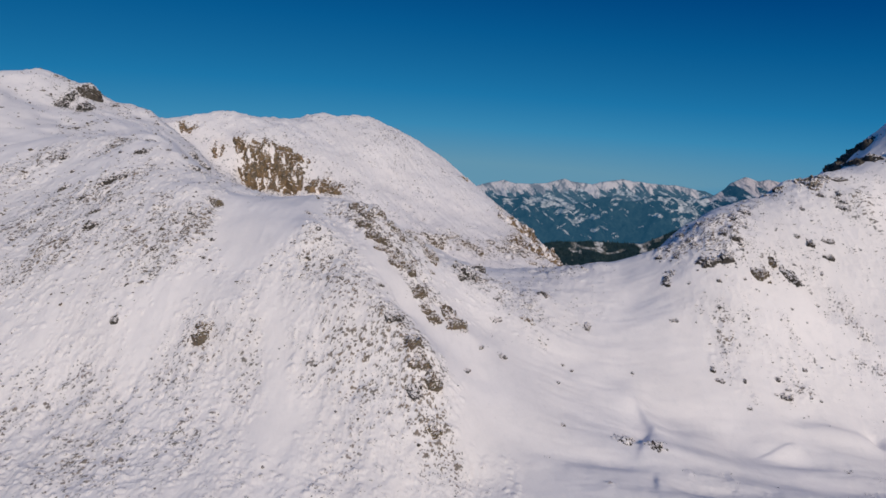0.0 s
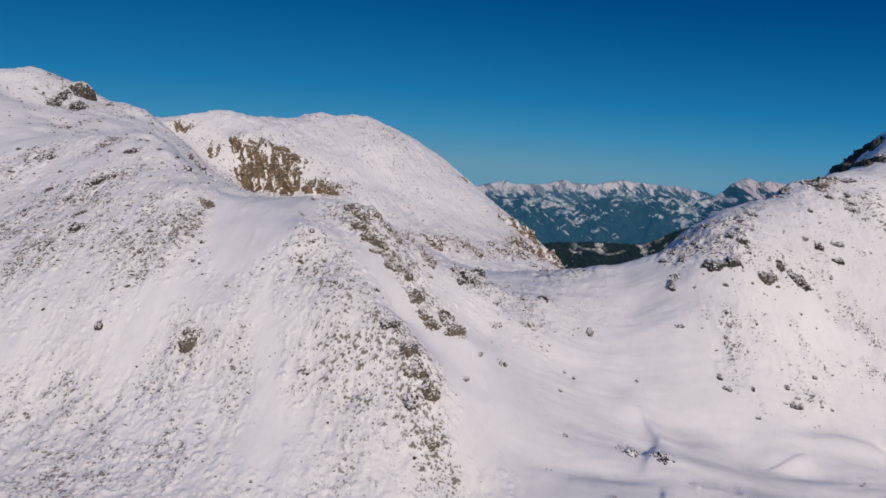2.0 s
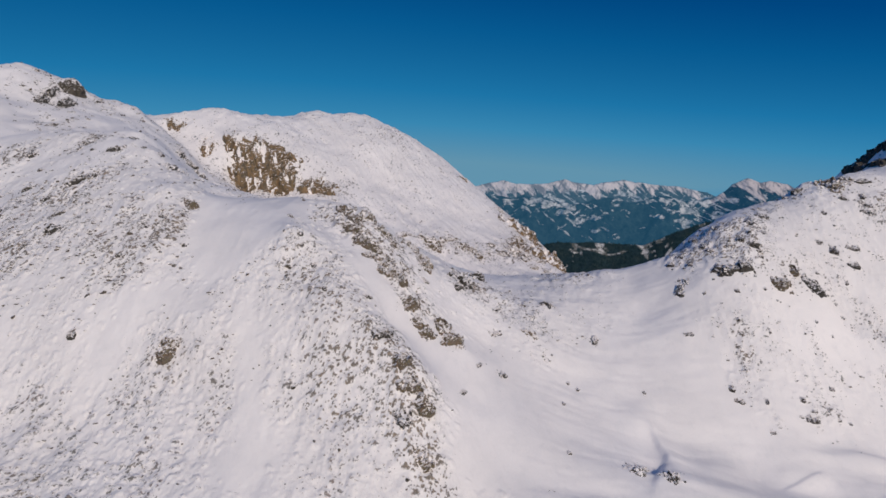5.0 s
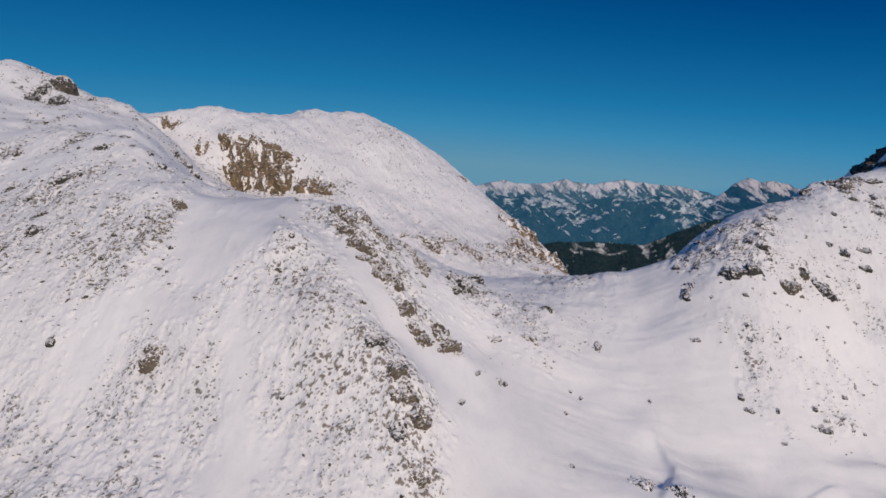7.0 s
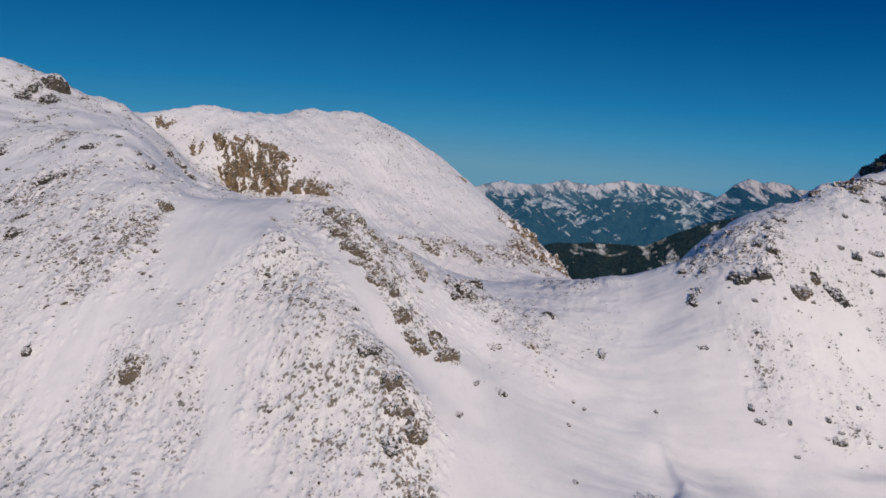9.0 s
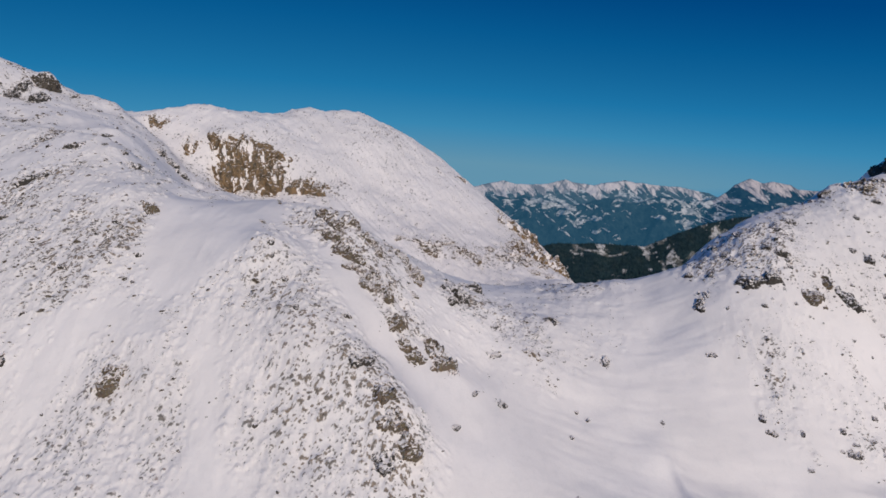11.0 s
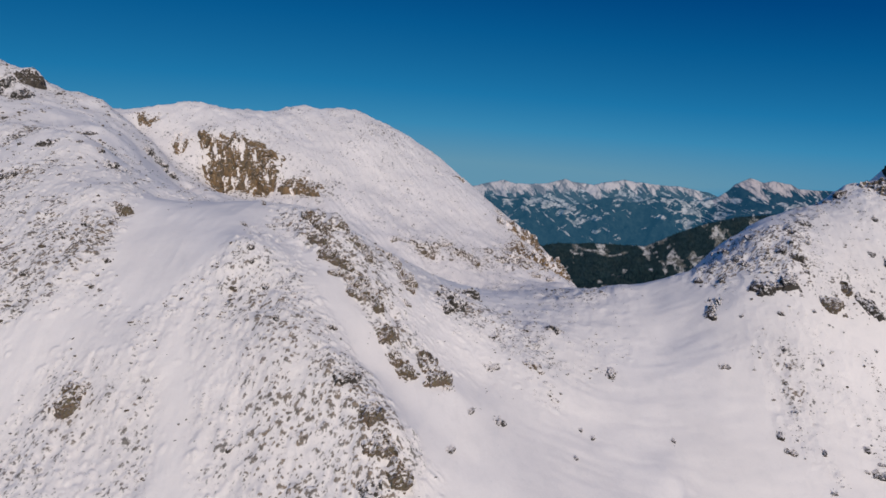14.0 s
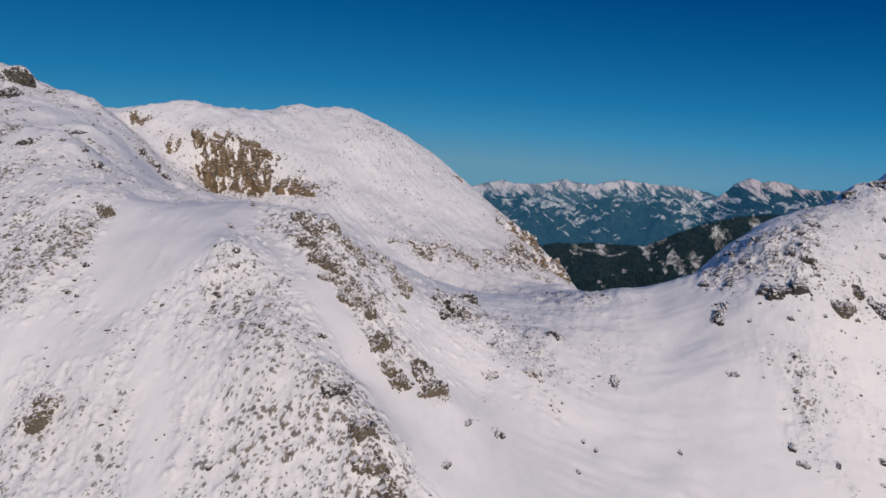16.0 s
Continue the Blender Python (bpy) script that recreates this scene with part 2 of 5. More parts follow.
BREAKLINES['wall_lee'] = [(294, 530, 136.8), (303, 533, 146.6), (313, 535, 157.3), (321, 535, 166.1), (337, 535, 174), (370, 540, 201.4), (426, 545, 235.1)]
BREAKLINES['col_lee'] = [(112, 452, 87), (127, 438, 93)]
BREAKLINES['near_bowl'] = [(-150, 150, 24), (-60, 150, 20), (40, 150, 14), (150, 160, 8), (300, 190, 8)]
BREAKLINES['camera_valley'] = [(-400, 60, 10), (-150, 60, -25), (50, 60, -40), (250, 60, -40), (500, 80, -10)]
BREAKLINES['behind_camera'] = [(-500, -150, -40), (0, -150, -90), (500, -150, -60)]
BREAKLINES['left_far'] = [(-520, 330, 150), (-620, 520, 235), (-700, 700, 280), (-600, 900, 240)]
BREAKLINES['left_back'] = [(-420, 900, 150), (-250, 1050, 120), (-80, 1150, 90), (80, 1150, 20)]
BREAKLINES['right_far'] = [(420, 300, 60), (520, 420, 240), (560, 520, 230), (700, 400, 220)]
BREAKLINES['right_back'] = [(190, 520, 40), (250, 600, 60), (400, 640, 120), (560, 680, 110)]
BREAKLINES['valley_head'] = [(150, 615, 14), (200, 690, -10), (240, 800, -80), (380, 820, -60), (300, 1000, -160), (100, 1000, -40)]

CREASED = ("left_crest", "left_shoulder", "right_crest", "spur_crest", "rock_rib", "back_rib", "gully", "col", "dome_crest", "plateau_rim", "dome_gully", "summit_wall")
FIRM = ("dome_cliff", "knob_step", "brow_front", "knob_face", "shoulder_back")


def line_nodes():
    """The break lines as nodes, the creases divided every nine metres, and how loosely each holds the sheet."""
    nodes, soft = [], []
    for key, pts in BREAKLINES.items():
        pts = np.array(pts, float)
        for a, b in zip(pts[:-1], pts[1:]):
            n = max(1, int(np.hypot(*(b - a)[:2]) // 9)) if key in CREASED else 1
            nodes += [a + (b - a) * i / n for i in range(n)]
        nodes.append(pts[-1])
        soft += [0.8 if key in CREASED else 1.5 if key in FIRM else 6.0] * (len(nodes) - len(soft))
    return np.array(nodes), np.array(soft)


NODES, SLACK = line_nodes()
ROUND = 3.0 ** 2


def stretch_sheet(p):
    """Weights of the sheet that is stretched over the nodes."""
    n = len(p)
    k = -np.sqrt((p[:, None, 0] - p[None, :, 0]) ** 2 + (p[:, None, 1] - p[None, :, 1]) ** 2 + ROUND) + np.diag(SLACK)
    lin = np.c_[np.ones(n), p[:, :2] / 100]
    a = np.block([[k, lin], [lin.T, np.zeros((3, 3))]])
    return np.linalg.solve(a, np.r_[p[:, 2], 0, 0, 0])


SHEET = stretch_sheet(NODES)


def form(x, y):
    """Height of the large landforms."""
    x, y = np.asarray(x, float), np.asarray(y, float)
    out = np.empty(x.size)
    xr, yr, n = x.ravel(), y.ravel(), len(NODES)
    for i in range(0, x.size, 20000):
        a, b = xr[i:i + 20000], yr[i:i + 20000]
        d = np.sqrt((a[:, None] - NODES[:, 0]) ** 2 + (b[:, None] - NODES[:, 1]) ** 2 + ROUND)
        out[i:i + 20000] = -d @ SHEET[:n] + SHEET[n] + SHEET[n + 1] * a / 100 + SHEET[n + 2] * b / 100
    return out.reshape(x.shape)

LATTICE = np.random.RandomState(11).rand(256, 256)


def lumps(x, y):
    """Smooth noise, 0 to 1, one lump a metre."""
    xi, yi = np.floor(x).astype(int), np.floor(y).astype(int)
    u, v = x - xi, y - yi
    u, v = u * u * (3 - 2 * u), v * v * (3 - 2 * v)
    a, b, c, d = xi & 255, (xi + 1) & 255, yi & 255, (yi + 1) & 255
    return (LATTICE[a, c] * (1 - u) + LATTICE[b, c] * u) * (1 - v) + (LATTICE[a, d] * (1 - u) + LATTICE[b, d] * u) * v


def fractal(x, y, octaves=4, gain=0.5):
    total, amp, norm = 0.0, 1.0, 0.0
    for i in range(octaves):
        total = total + amp * lumps(x + 17.3 * i, y - 9.1 * i)
        norm, amp = norm + amp, amp * gain
        x, y = 1.6 * x + 1.2 * y, 1.6 * y - 1.2 * x
    return total / norm


def folds(x, y, octaves=4):
    """Ridged noise, 0 to 1."""
    total, amp, norm = 0.0, 1.0, 0.0
    for i in range(octaves):
        total = total + amp * (1 - np.abs(2 * lumps(x + 31.7 * i, y + 5.3 * i) - 1))
        norm, amp = norm + amp, amp * 0.5
        x, y = 1.6 * x + 1.2 * y, 1.6 * y - 1.2 * x
    return total / norm


# where stones and tufts break through the snow, and where drifts bury them: x, y, radius, weight
STONY_LEFT = [(-120, 301, 16.1, 0.2), (-135, 314, 15.4, 0.2), (-194, 354, 19, 0.5), (-189, 315, 15.5, 0.5), (-158, 318, 14.2, 0.3), (-219, 339, 15.1, 0.35), (-201, 301, 16.1, 0.35), (-136, 302, 12.1, 0.35), (-165, 237, 19, 0.35), (-156, 260, 14, 0.2), (-103, 261, 11.6, 0.18), (-91, 269, 9.6, 0.25), (-94, 229, 12.3, 0.3), (-134, 240, 15, 0.3), (-139, 219, 13.7, 0.3), (-113, 219, 11.7, 0.25)]
STONY_SPUR = [(-40, 338, 7, 0.45), (-31, 329, 7, 0.45), (-50, 346, 6, 0.35), (-21, 318, 6, 0.4), (-10, 262, 9, 0.5), (-6, 251, 9, 0.5), (-2, 240, 8, 0.45), (-35, 334, 6, 0.4), (-47, 343, 6, 0.5), (-24, 322, 6, 0.3), (-16, 312, 5, 0.3), (-60, 298, 15.9, 0.42), (-47, 283, 12.6, 0.2), (-36, 274, 14.7, 0.28), (-38, 250, 13.4, 0.35), (-9, 259, 9.3, 0.4), (-19, 272, 9.7, 0.4), (-4, 239, 9.6, 0.35), (-39, 228, 12.2, 0.25), (-27, 324, 9.8, 0.85), (-14, 309, 8.3, 0.8), (-43, 336, 8.4, 0.8), (-57, 350, 6.9, 0.6), (-20, 320, 7.4, 0.7), (-1, 310, 8.3, 0.5), (-15, 248, 8.9, 0.4), (10, 231, 10.3, 0.4)]
STONY_RIGHT = [(158, 394, 14, 0.3), (182, 400, 14, 0.3), (172, 388, 9, 0.25), (150, 392, 12, 0.35), (168, 396, 12, 0.3), (140, 384, 8, 0.3), (49, 346, 18.6, 0.4), (21, 357, 12.8, 0.45), (66, 624, 33.4, 0.55), (73, 416, 22.3, 0.5), (29, 363, 16.2, 0.45), (97, 418, 16.8, 0.35), (141, 387, 6.9, 0.4), (151, 390, 9.1, 0.4), (165, 395, 9.2, 0.4), (180, 402, 10.8, 0.4), (176, 380, 8.8, 0.35), (179, 372, 7.3, 0.5), (164, 377, 7.4, 0.5), (231, 435, 15.5, 0.5), (215, 375, 16.7, 0.3), (155, 338, 15.1, 0.3), (143, 322, 7.2, 0.5), (150, 312, 6.1, 0.45), (179, 316, 12.7, 0.45), (219, 335, 10.5, 0.35), (274, 419, 18.7, 0.6), (77, 346, 7.7, 0.4), (98, 275, 5.4, 0.5)]
STONY_FAR = [(-327, 571, 23, 0.5), (-197, 706, 37.8, 0.6), (-121, 701, 21.9, 0.6), (-20, 349, 8.1, 0.6), (-14, 666, 16.6, 0.7), (13, 678, 18.2, 0.75), (41, 688, 18.4, 0.75), (67, 700, 17.5, 0.8), (97, 743, 19.9, 1), (120, 740, 18.5, 1.2), (87, 805, 12.9, 1.1), (90, 826, 8.9, 1.1), (103, 797, 14.2, 1.3), (114, 764, 16.4, 1.4), (123, 739, 14.5, 1.4), (129, 723, 9, 1.2), (95, 712, 14, 1.1), (76, 718, 14.1, 0.9), (55, 702, 11.3, 0.8), (36, 704, 10.1, 0.7), (69, 857, 7.7, 0.8), (-64, 862, 46.2, 0.3), (-85, 710, 38.1, 0.2)]
STONY_HIGH = [(-372, 640, 30, 0.4), (-350, 628, 24, 0.3), (-309, 484, 17.3, 0.5), (-266, 403, 18, 0.5), (-212, 423, 17, 0.6), (-210, 476, 14.9, 0.6), (-169, 421, 15, 0.5), (-264, 552, 19.7, 0.6), (-239, 561, 15, 0.5), (-250, 416, 11.2, 0.6), (-245, 445, 11.9, 0.4), (-312, 463, 16.5, 0.4)]
STONY_BOWL = [(192, 337, 4.2, 0.6), (198, 330, 3.5, 0.5), (237, 349, 4.4, 0.7), (226, 336, 3.6, 0.6), (152, 331, 5.9, 0.5), (151, 339, 5.4, 0.5), (155, 306, 3.3, 0.6), (233, 358, 5.8, 0.45), (188, 345, 6.2, 0.4), (208, 337, 3.6, 0.5), (184, 315, 3.9, 0.7), (76, 268, 2.4, 0.6), (79, 261, 2.3, 0.5), (66, 334, 7.2, 0.45), (51, 321, 5.7, 0.4), (236, 332, 4.2, 0.6), (182, 274, 3.9, 0.6), (183, 258, 2.8, 0.5), (65, 236, 2.1, 0.6), (81, 335, 4.2, 0.4)]
STONY_EDGE = [(-48, 352, 7, 0.6), (-38, 341, 7, 0.7), (-30, 341, 7, 0.8), (-22, 343, 7, 0.8), (-15, 352, 7, 0.8), (-8, 345, 6, 0.8), (-31, 326, 8, 0.6), (-21, 321, 8, 0.7), (-16, 314, 6, 0.5), (15, 357, 8, 0.6), (140, 393, 9, 0.5), (152, 402, 9, 0.5), (153, 388, 8, 0.5), (172, 384, 9, 0.5), (184, 398, 9, 0.5), (201, 418, 9, 0.6), (164, 380, 7, 0.4), (194, 375, 6, 0.5), (192, 368, 7, 0.5), (174, 372, 6, 0.4)]
STONY_BROW = [(-184, 361, 9, 0.5), (-178, 365, 8, 0.5), (-187, 357, 9, 0.5), (-211, 415, 12, 0.4), (-274, 572, 10, 0.4), (-148, 326, 9, 0.35), (-132, 322, 9, 0.3), (-121, 319, 8, 0.35), (-145, 333, 8, 0.3), (-121, 311, 8, 0.35), (-122, 331, 7, 0.4), (-171, 334, 9, 0.3)]
STONY_LOW = [(-101, 259, 16.2, 0.3), (-79, 258, 13.8, 0.08), (-62, 253, 13.6, 0.25), (-49, 269, 12, 0.1), (-34, 259, 13.9, 0.25), (-105, 277, 12.4, 0.2)]
DRIFTS = [(-101, 319, 15.7, -0.6), (-83, 316, 14.1, -0.5), (-122, 278, 12.4, -0.35), (-68, 233, 11.5, -0.4), (-54, 242, 8.6, -0.3), (-130, 267, 9.5, -0.25), (93, 322, 31.6, -0.5), (69, 281, 30.1, -0.5), (30, 283, 15.2, -0.4), (115, 300, 26.8, -0.4), (161, 282, 30.2, -0.4), (-41, 321, 4, -0.5), (-33, 308, 4.4, -0.7), (-25, 298, 4.3, -0.8), (-18, 294, 4.2, -0.8), (-12, 290, 4.7, -0.8), (-4, 285, 5.6, -0.8), (7, 283, 7.1, -0.7), (20, 284, 8.9, -0.5), (123, 371, 16.6, -0.3), (-175, 265, 9.5, -0.3), (207, 342, 18.3, -0.3)]

# smooth wind-laid snow, by its outline: the saddle, the gully, the bowl, the flutes of the spur
DRIFT_FIELDS = [
    (0.9, 4, [(-122, 365), (-103, 386), (-84, 384), (-65, 352), (-72, 318), (-78, 304), (-86, 294), (-96, 290), (-105, 301), (-114, 320), (-118, 338)]),
    (0.95, 2.5, [(-41, 326), (-35, 323), (-26, 311), (-18, 301), (-9, 294), (4, 291), (20, 299), (40, 288), (29, 265), (18, 262), (5, 268), (-5, 274), (-15, 285), (-25, 293), (-35, 305)]),
    (0.9, 6, [(28, 311), (47, 305), (75, 319), (95, 337), (103, 375), (109, 408), (125, 398), (128, 375), (124, 349), (139, 332), (131, 311), (143, 300), (142, 282), (7, 241), (7, 257)]),
    (0.75, 3, [(-81, 279), (-75, 284), (-67, 265), (-63, 251), (-58, 232), (-64, 232), (-71, 247), (-77, 264)]),
    (0.6, 3, [(-118, 292), (-97, 288), (-90, 276), (-100, 276), (-125, 280), (-150, 282)]),
]


def step(v, lo, hi):
    t = np.clip((v - lo) / (hi - lo), 0, 1)
    return t * t * (3 - 2 * t)


def within(x, y, outline, soft):
    """1 inside an outline of the plan, 0 outside, with a soft edge."""
    near, inside = np.full(np.shape(x), 1e9), np.zeros(np.shape(x), bool)
    for (ax, ay), (bx, by) in zip(outline, outline[1:] + outline[:1]):
        dx, dy = bx - ax, by - ay
        t = np.clip(((x - ax) * dx + (y - ay) * dy) / (dx * dx + dy * dy), 0, 1)
        near = np.minimum(near, np.hypot(x - ax - t * dx, y - ay - t * dy))
        if dy:
            inside = inside ^ (((ay > y) != (by > y)) & (x < ax + (y - ay) * dx / dy))
    return step(np.where(inside, near, -near), -soft, soft)


def stony(x, y):
    """How stony the ground is, 0 to 1."""
    c = 0.26 * step(-x - 0.02 * y, -40, 10) * step(430 - y, 0, 60) + 0.14 + 0.31 * step(y, 600, 700) + 0.16 * step(x, 110, 170) * step(y, 300, 340) + 0.12 * step(x, 10, 40) * step(y, 325, 350) * step(480 - y, 0, 40) * step(180 - x, 0, 60)
    for px, py, r, w in (*STONY_LEFT, *STONY_SPUR, *STONY_RIGHT, *STONY_FAR, *STONY_HIGH, *STONY_BOWL, *STONY_EDGE, *STONY_BROW, *STONY_LOW, *DRIFTS):
        c = c + w * np.exp(-((x - px) ** 2 + (y - py) ** 2) / (r * r))
    c = c + 0.5 * (fractal(x / 13, y / 18, 3) - 0.5)
    for much, soft, outline in DRIFT_FIELDS:
        c = c * (1 - much * within(x, y, outline, soft))
    return np.clip(c, 0, 1.3)


def clumps(x, y, c, size, seed):
    """Snow-capped stones and tussocks, at most one to a cell: how proud each stands, and how bare its downhill side is, 0 to 1."""
    a, b = x / size + 0.3 * fractal(x / 7, y / 7, 2), y / (0.85 * size)
    proud, bare = np.zeros(np.shape(x)), np.zeros(np.shape(x))
    ai, bi = np.floor(a).astype(int), np.floor(b).astype(int)
    group = fractal(x / 5.5 + seed, y / 8.5, 3)
    chance = np.clip(1.5 * (c - 0.12), 0, 0.95) * (0.3 + 1.2 * step(group, 0.36, 0.66))
    swept = np.clip(1.2 * (c - 0.1), 0, 1) * np.maximum(step(group, 0.34, 0.70), step(c, 0.6, 1.0))
    for i in (-1, 0, 1):
        for j in (-1, 0, 1):
            p, q = (ai + i + 13 * seed) & 255, (bi + j + 29 * seed) & 255
            da, db = a - (ai + i + LATTICE[p, q]), b - (bi + j + LATTICE[q, p])
            r = 0.22 + 0.42 * LATTICE[(p + 31) & 255, (q + 3) & 255] ** 1.6
            turn = 1.5 * (LATTICE[(p + 71) & 255, (q + 19) & 255] - 0.35)
            along, across = (db * np.cos(turn) - da * np.sin(turn)) / r, (da * np.cos(turn) + db * np.sin(turn)) / r
            across = across * (0.6 + 0.7 * LATTICE[(p + 11) & 255, (q + 43) & 255])
            dome = np.clip(1 - along * along - across * across, 0, 1) * (LATTICE[(p + 5) & 255, (q + 61) & 255] < chance)
            proud = np.maximum(proud, r * np.sqrt(dome))
            open_side = swept * (0.95 + 1.0 * LATTICE[(p + 97) & 255, (q + 29) & 255] ** 1.5)
            bare = np.maximum(bare, np.minimum(open_side, 1.0) * step(dome, 0.0, 0.3) * step(-along, -0.1, 0.45))
    return size * proud, bare


def lip(x, y, ax, ay, bx, by, high, wide):
    """A wind lip along a line, steep on its left side."""
    dx, dy = bx - ax, by - ay
    n = math.hypot(dx, dy)
    along = ((x - ax) * dx + (y - ay) * dy) / n
    across = ((x - ax) * dy - (y - ay) * dx) / n
    ends = step(along, -wide, wide) * step(n - along, -wide, wide)
    return high * ends * np.where(across > 0, np.exp(-(across / wide) ** 2), np.exp(-(across / (0.22 * wide)) ** 2))


def dent(x, y, px, py, rx, ry, depth):
    """A soft hollow (or, with minus, a mound) in the drifts."""
    return -depth * np.exp(-((x - px) / rx) ** 2 - ((y - py) / ry) ** 2)


def surface(x, y, cover=None):
    """Height of the snow surface, and how far the stones in it are bare."""
    x, y = np.asarray(x, float), np.asarray(y, float)
    c = stony(x, y) if cover is None else cover
    z = form(x, y)
    far = step(y, 450, 700)
    z = z + (fractal(x / 34, y / 34, 3) - 0.5) * (2.6 + 5 * far + 3 * step(-x, 120, 200))
    z = z + (fractal(x / 9, y / 15, 3) - 0.5) * (0.5 + 2.6 * c)
    z = z + (fractal(x / 3.1, y / 4.2, 3) - 0.5) * (0.12 + 2.2 * c) * (1 - 0.3 * far)
    z = z + (folds(x / 2.3, y / 3.1, 2) - 0.5) * 0.8 * np.clip(c - 0.1, 0, 1) * (1 - far)
    bare = np.zeros(x.shape)
    for size, seed, share in ((1.2, 3, 1 - far), (2.05, 8, 1 - far), (3.0, 5, far)):
        proud, open_side = clumps(x, y, c * share, size, seed)
        z, bare = z + (0.55 - 0.25 * far) * (1 - 0.5 * step(x, 0, 45)) * proud, np.maximum(bare, open_side)
    z = z + (folds((x + 0.5 * y) / 48 + 3, (y - 0.5 * x) / 170, 4) - 0.55) * 3.5 * step(-x, 130, 230) * step(y, 420, 500) * step(720 - y, 0, 60)
    z = z + (folds(x / 19, y / 60, 3) - 0.5) * 1.4 * step(-x, -40, 0)
    z = z + (folds((x + 0.8 * y) / 9, (y - 0.8 * x) / 55, 3) - 0.5) * 1.6 * far
    z = z + (fractal(x / 30, y / 8, 3) - 0.5) * 1.3 * step(x, 20, 60) * (1 - far)
    z = z + lip(x, y, 97, 281, 95, 297, 2.4, 8)
    z = z + lip(x, y, 85, 260, 97, 281, 1.8, 9)
    z = z + lip(x, y, 145, 279, 165, 287, 0.8, 5)
    z = z + lip(x, y, 85, 238, 87, 246, 1.6, 5)
    z = z + dent(x, y, 91, 300, 9, 8, -3.1)
    z = z + dent(x, y, 89, 274, 7, 10, 1.8)
    z = z + dent(x, y, 112, 243, 30, 7, 2.8)
    z = z + dent(x, y, 161, 278, 16, 6, 3.7)
    z = z + dent(x, y, 173, 259, 34, 10, 4.2)
    z = z + dent(x, y, 190, 296, 30, 5, -2.7)
    z = z + dent(x, y, 65, 253, 18, 6, 2.5)
    z = z + dent(x, y, 212, 298, 4, 5, 3.1)
    z = z + dent(x, y, 113, 295, 40, 9, 2.2)
    z = z + dent(x, y, 103, 266, 26, 6, -2.4)
    out = np.maximum(np.abs(x) - 640, 0) / 260
    edge = step(np.maximum(out, np.maximum((y - 1150) / 250, (-y - 80) / 120)), 0, 1)
    return z * (1 - edge) - 420 * edge, bare


def height(x, y):
    """Height of the snow surface."""
    return surface(x, y)[0]


def slope_frame(x, y, d=3.0):
    """Normal of the ground at one place."""
    q = height(np.array([x - d, x + d, x, x]), np.array([y, y, y - d, y + d]))
    return Vector((float(q[0] - q[1]) / (2 * d), float(q[2] - q[3]) / (2 * d), 1)).normalized()


def mesh_from(name, verts, faces, material, smooth=True, attr=None):
    """One mesh from arrays; faces all triangles or all quads."""
    verts, faces = np.asarray(verts, np.float32), np.asarray(faces, np.int32)
    me = bpy.data.meshes.new(name)
    k = faces.shape[1]
    me.vertices.add(len(verts))
    me.vertices.foreach_set("co", verts.ravel())
    me.loops.add(faces.size)
    me.loops.foreach_set("vertex_index", faces.ravel())
    me.polygons.add(len(faces))
    me.polygons.foreach_set("loop_start", np.arange(0, faces.size, k, dtype=np.int32))
    me.polygons.foreach_set("use_smooth", np.full(len(faces), smooth))
    me.update(calc_edges=True)
    me.validate()
    if attr:
        for key, v in attr.items():
            me.attributes.new(key, "FLOAT", "POINT").data.foreach_set("value", np.asarray(v, np.float32).ravel())
    me.materials.append(material)
    return me


def grid_faces(nx, ny):
    i = np.arange((ny - 1) * nx).reshape(ny - 1, nx)[:, :-1].ravel()
    return np.c_[i, i + 1, i + nx + 1, i + nx]


def run(*stops):
    """Grid lines: (start, step), ..., (end, 0)."""
    out = [np.arange(a, b, s) for (a, s), (b, _) in zip(stops[:-1], stops[1:])]
    return np.r_[tuple(out)]


# ---- the ground: one sheet over ridges, bowl, col and dome ----
gx = run((-900, 12), (-520, 3.0), (-330, 1.0), (-205, 0.5), (50, 0.85), (270, 2.2), (520, 12), (912, 0))
gy = run((-210, 12), (150, 3.0), (192, 0.48), (330, 0.62), (400, 0.9), (470, 1.7), (930, 9), (1410, 0))
X, Y = np.meshgrid(gx, gy)
C = stony(X, Y)
Z, B = surface(X, Y, C)
ground = new("ground", mesh_from("ground", np.c_[X.ravel(), Y.ravel(), Z.ravel()], grid_faces(len(gx), len(gy)), GROUND, attr={"stony": C, "bare": B}))
tagged(ground, "wind-packed alpine snow over ridges, bowl and rounded dome", "snowfield", kind="structure")

# ---- far country: valley floor, wooded hills, snowy range ----
def make_valley():
    n = Nodes("haze_blue_valley_forest")
    gap = n.add("ShaderNodeAttribute")
    gap.attribute_name = "open"
    faint = n.ramp(n.noise(0.016, 5, 0.65, (1, 0.5, 1)), 0.47, 0.68, 0.0, 0.6)
    # dark wood, lifted towards blue: haze over the hills is in the base colour
    wood = n.mix(n.ramp(n.noise(0.05, 5, 0.7), 0.42, 0.62), (0.018, 0.045, 0.058, 1), (0.038, 0.070, 0.080, 1))
    wood = n.mix(faint, wood, (0.060, 0.075, 0.065, 1))
    field = n.mix(n.ramp(n.noise(0.03, 5, 0.7), 0.42, 0.56), (0.80, 0.76, 0.73, 1), (0.16, 0.16, 0.14, 1))
    n.bump(n.noise(0.12, 5, 0.75), 1.0, 12.0)
    return n.finish(n.mix(gap.outputs["Fac"], wood, field), 0.9, 0.1)


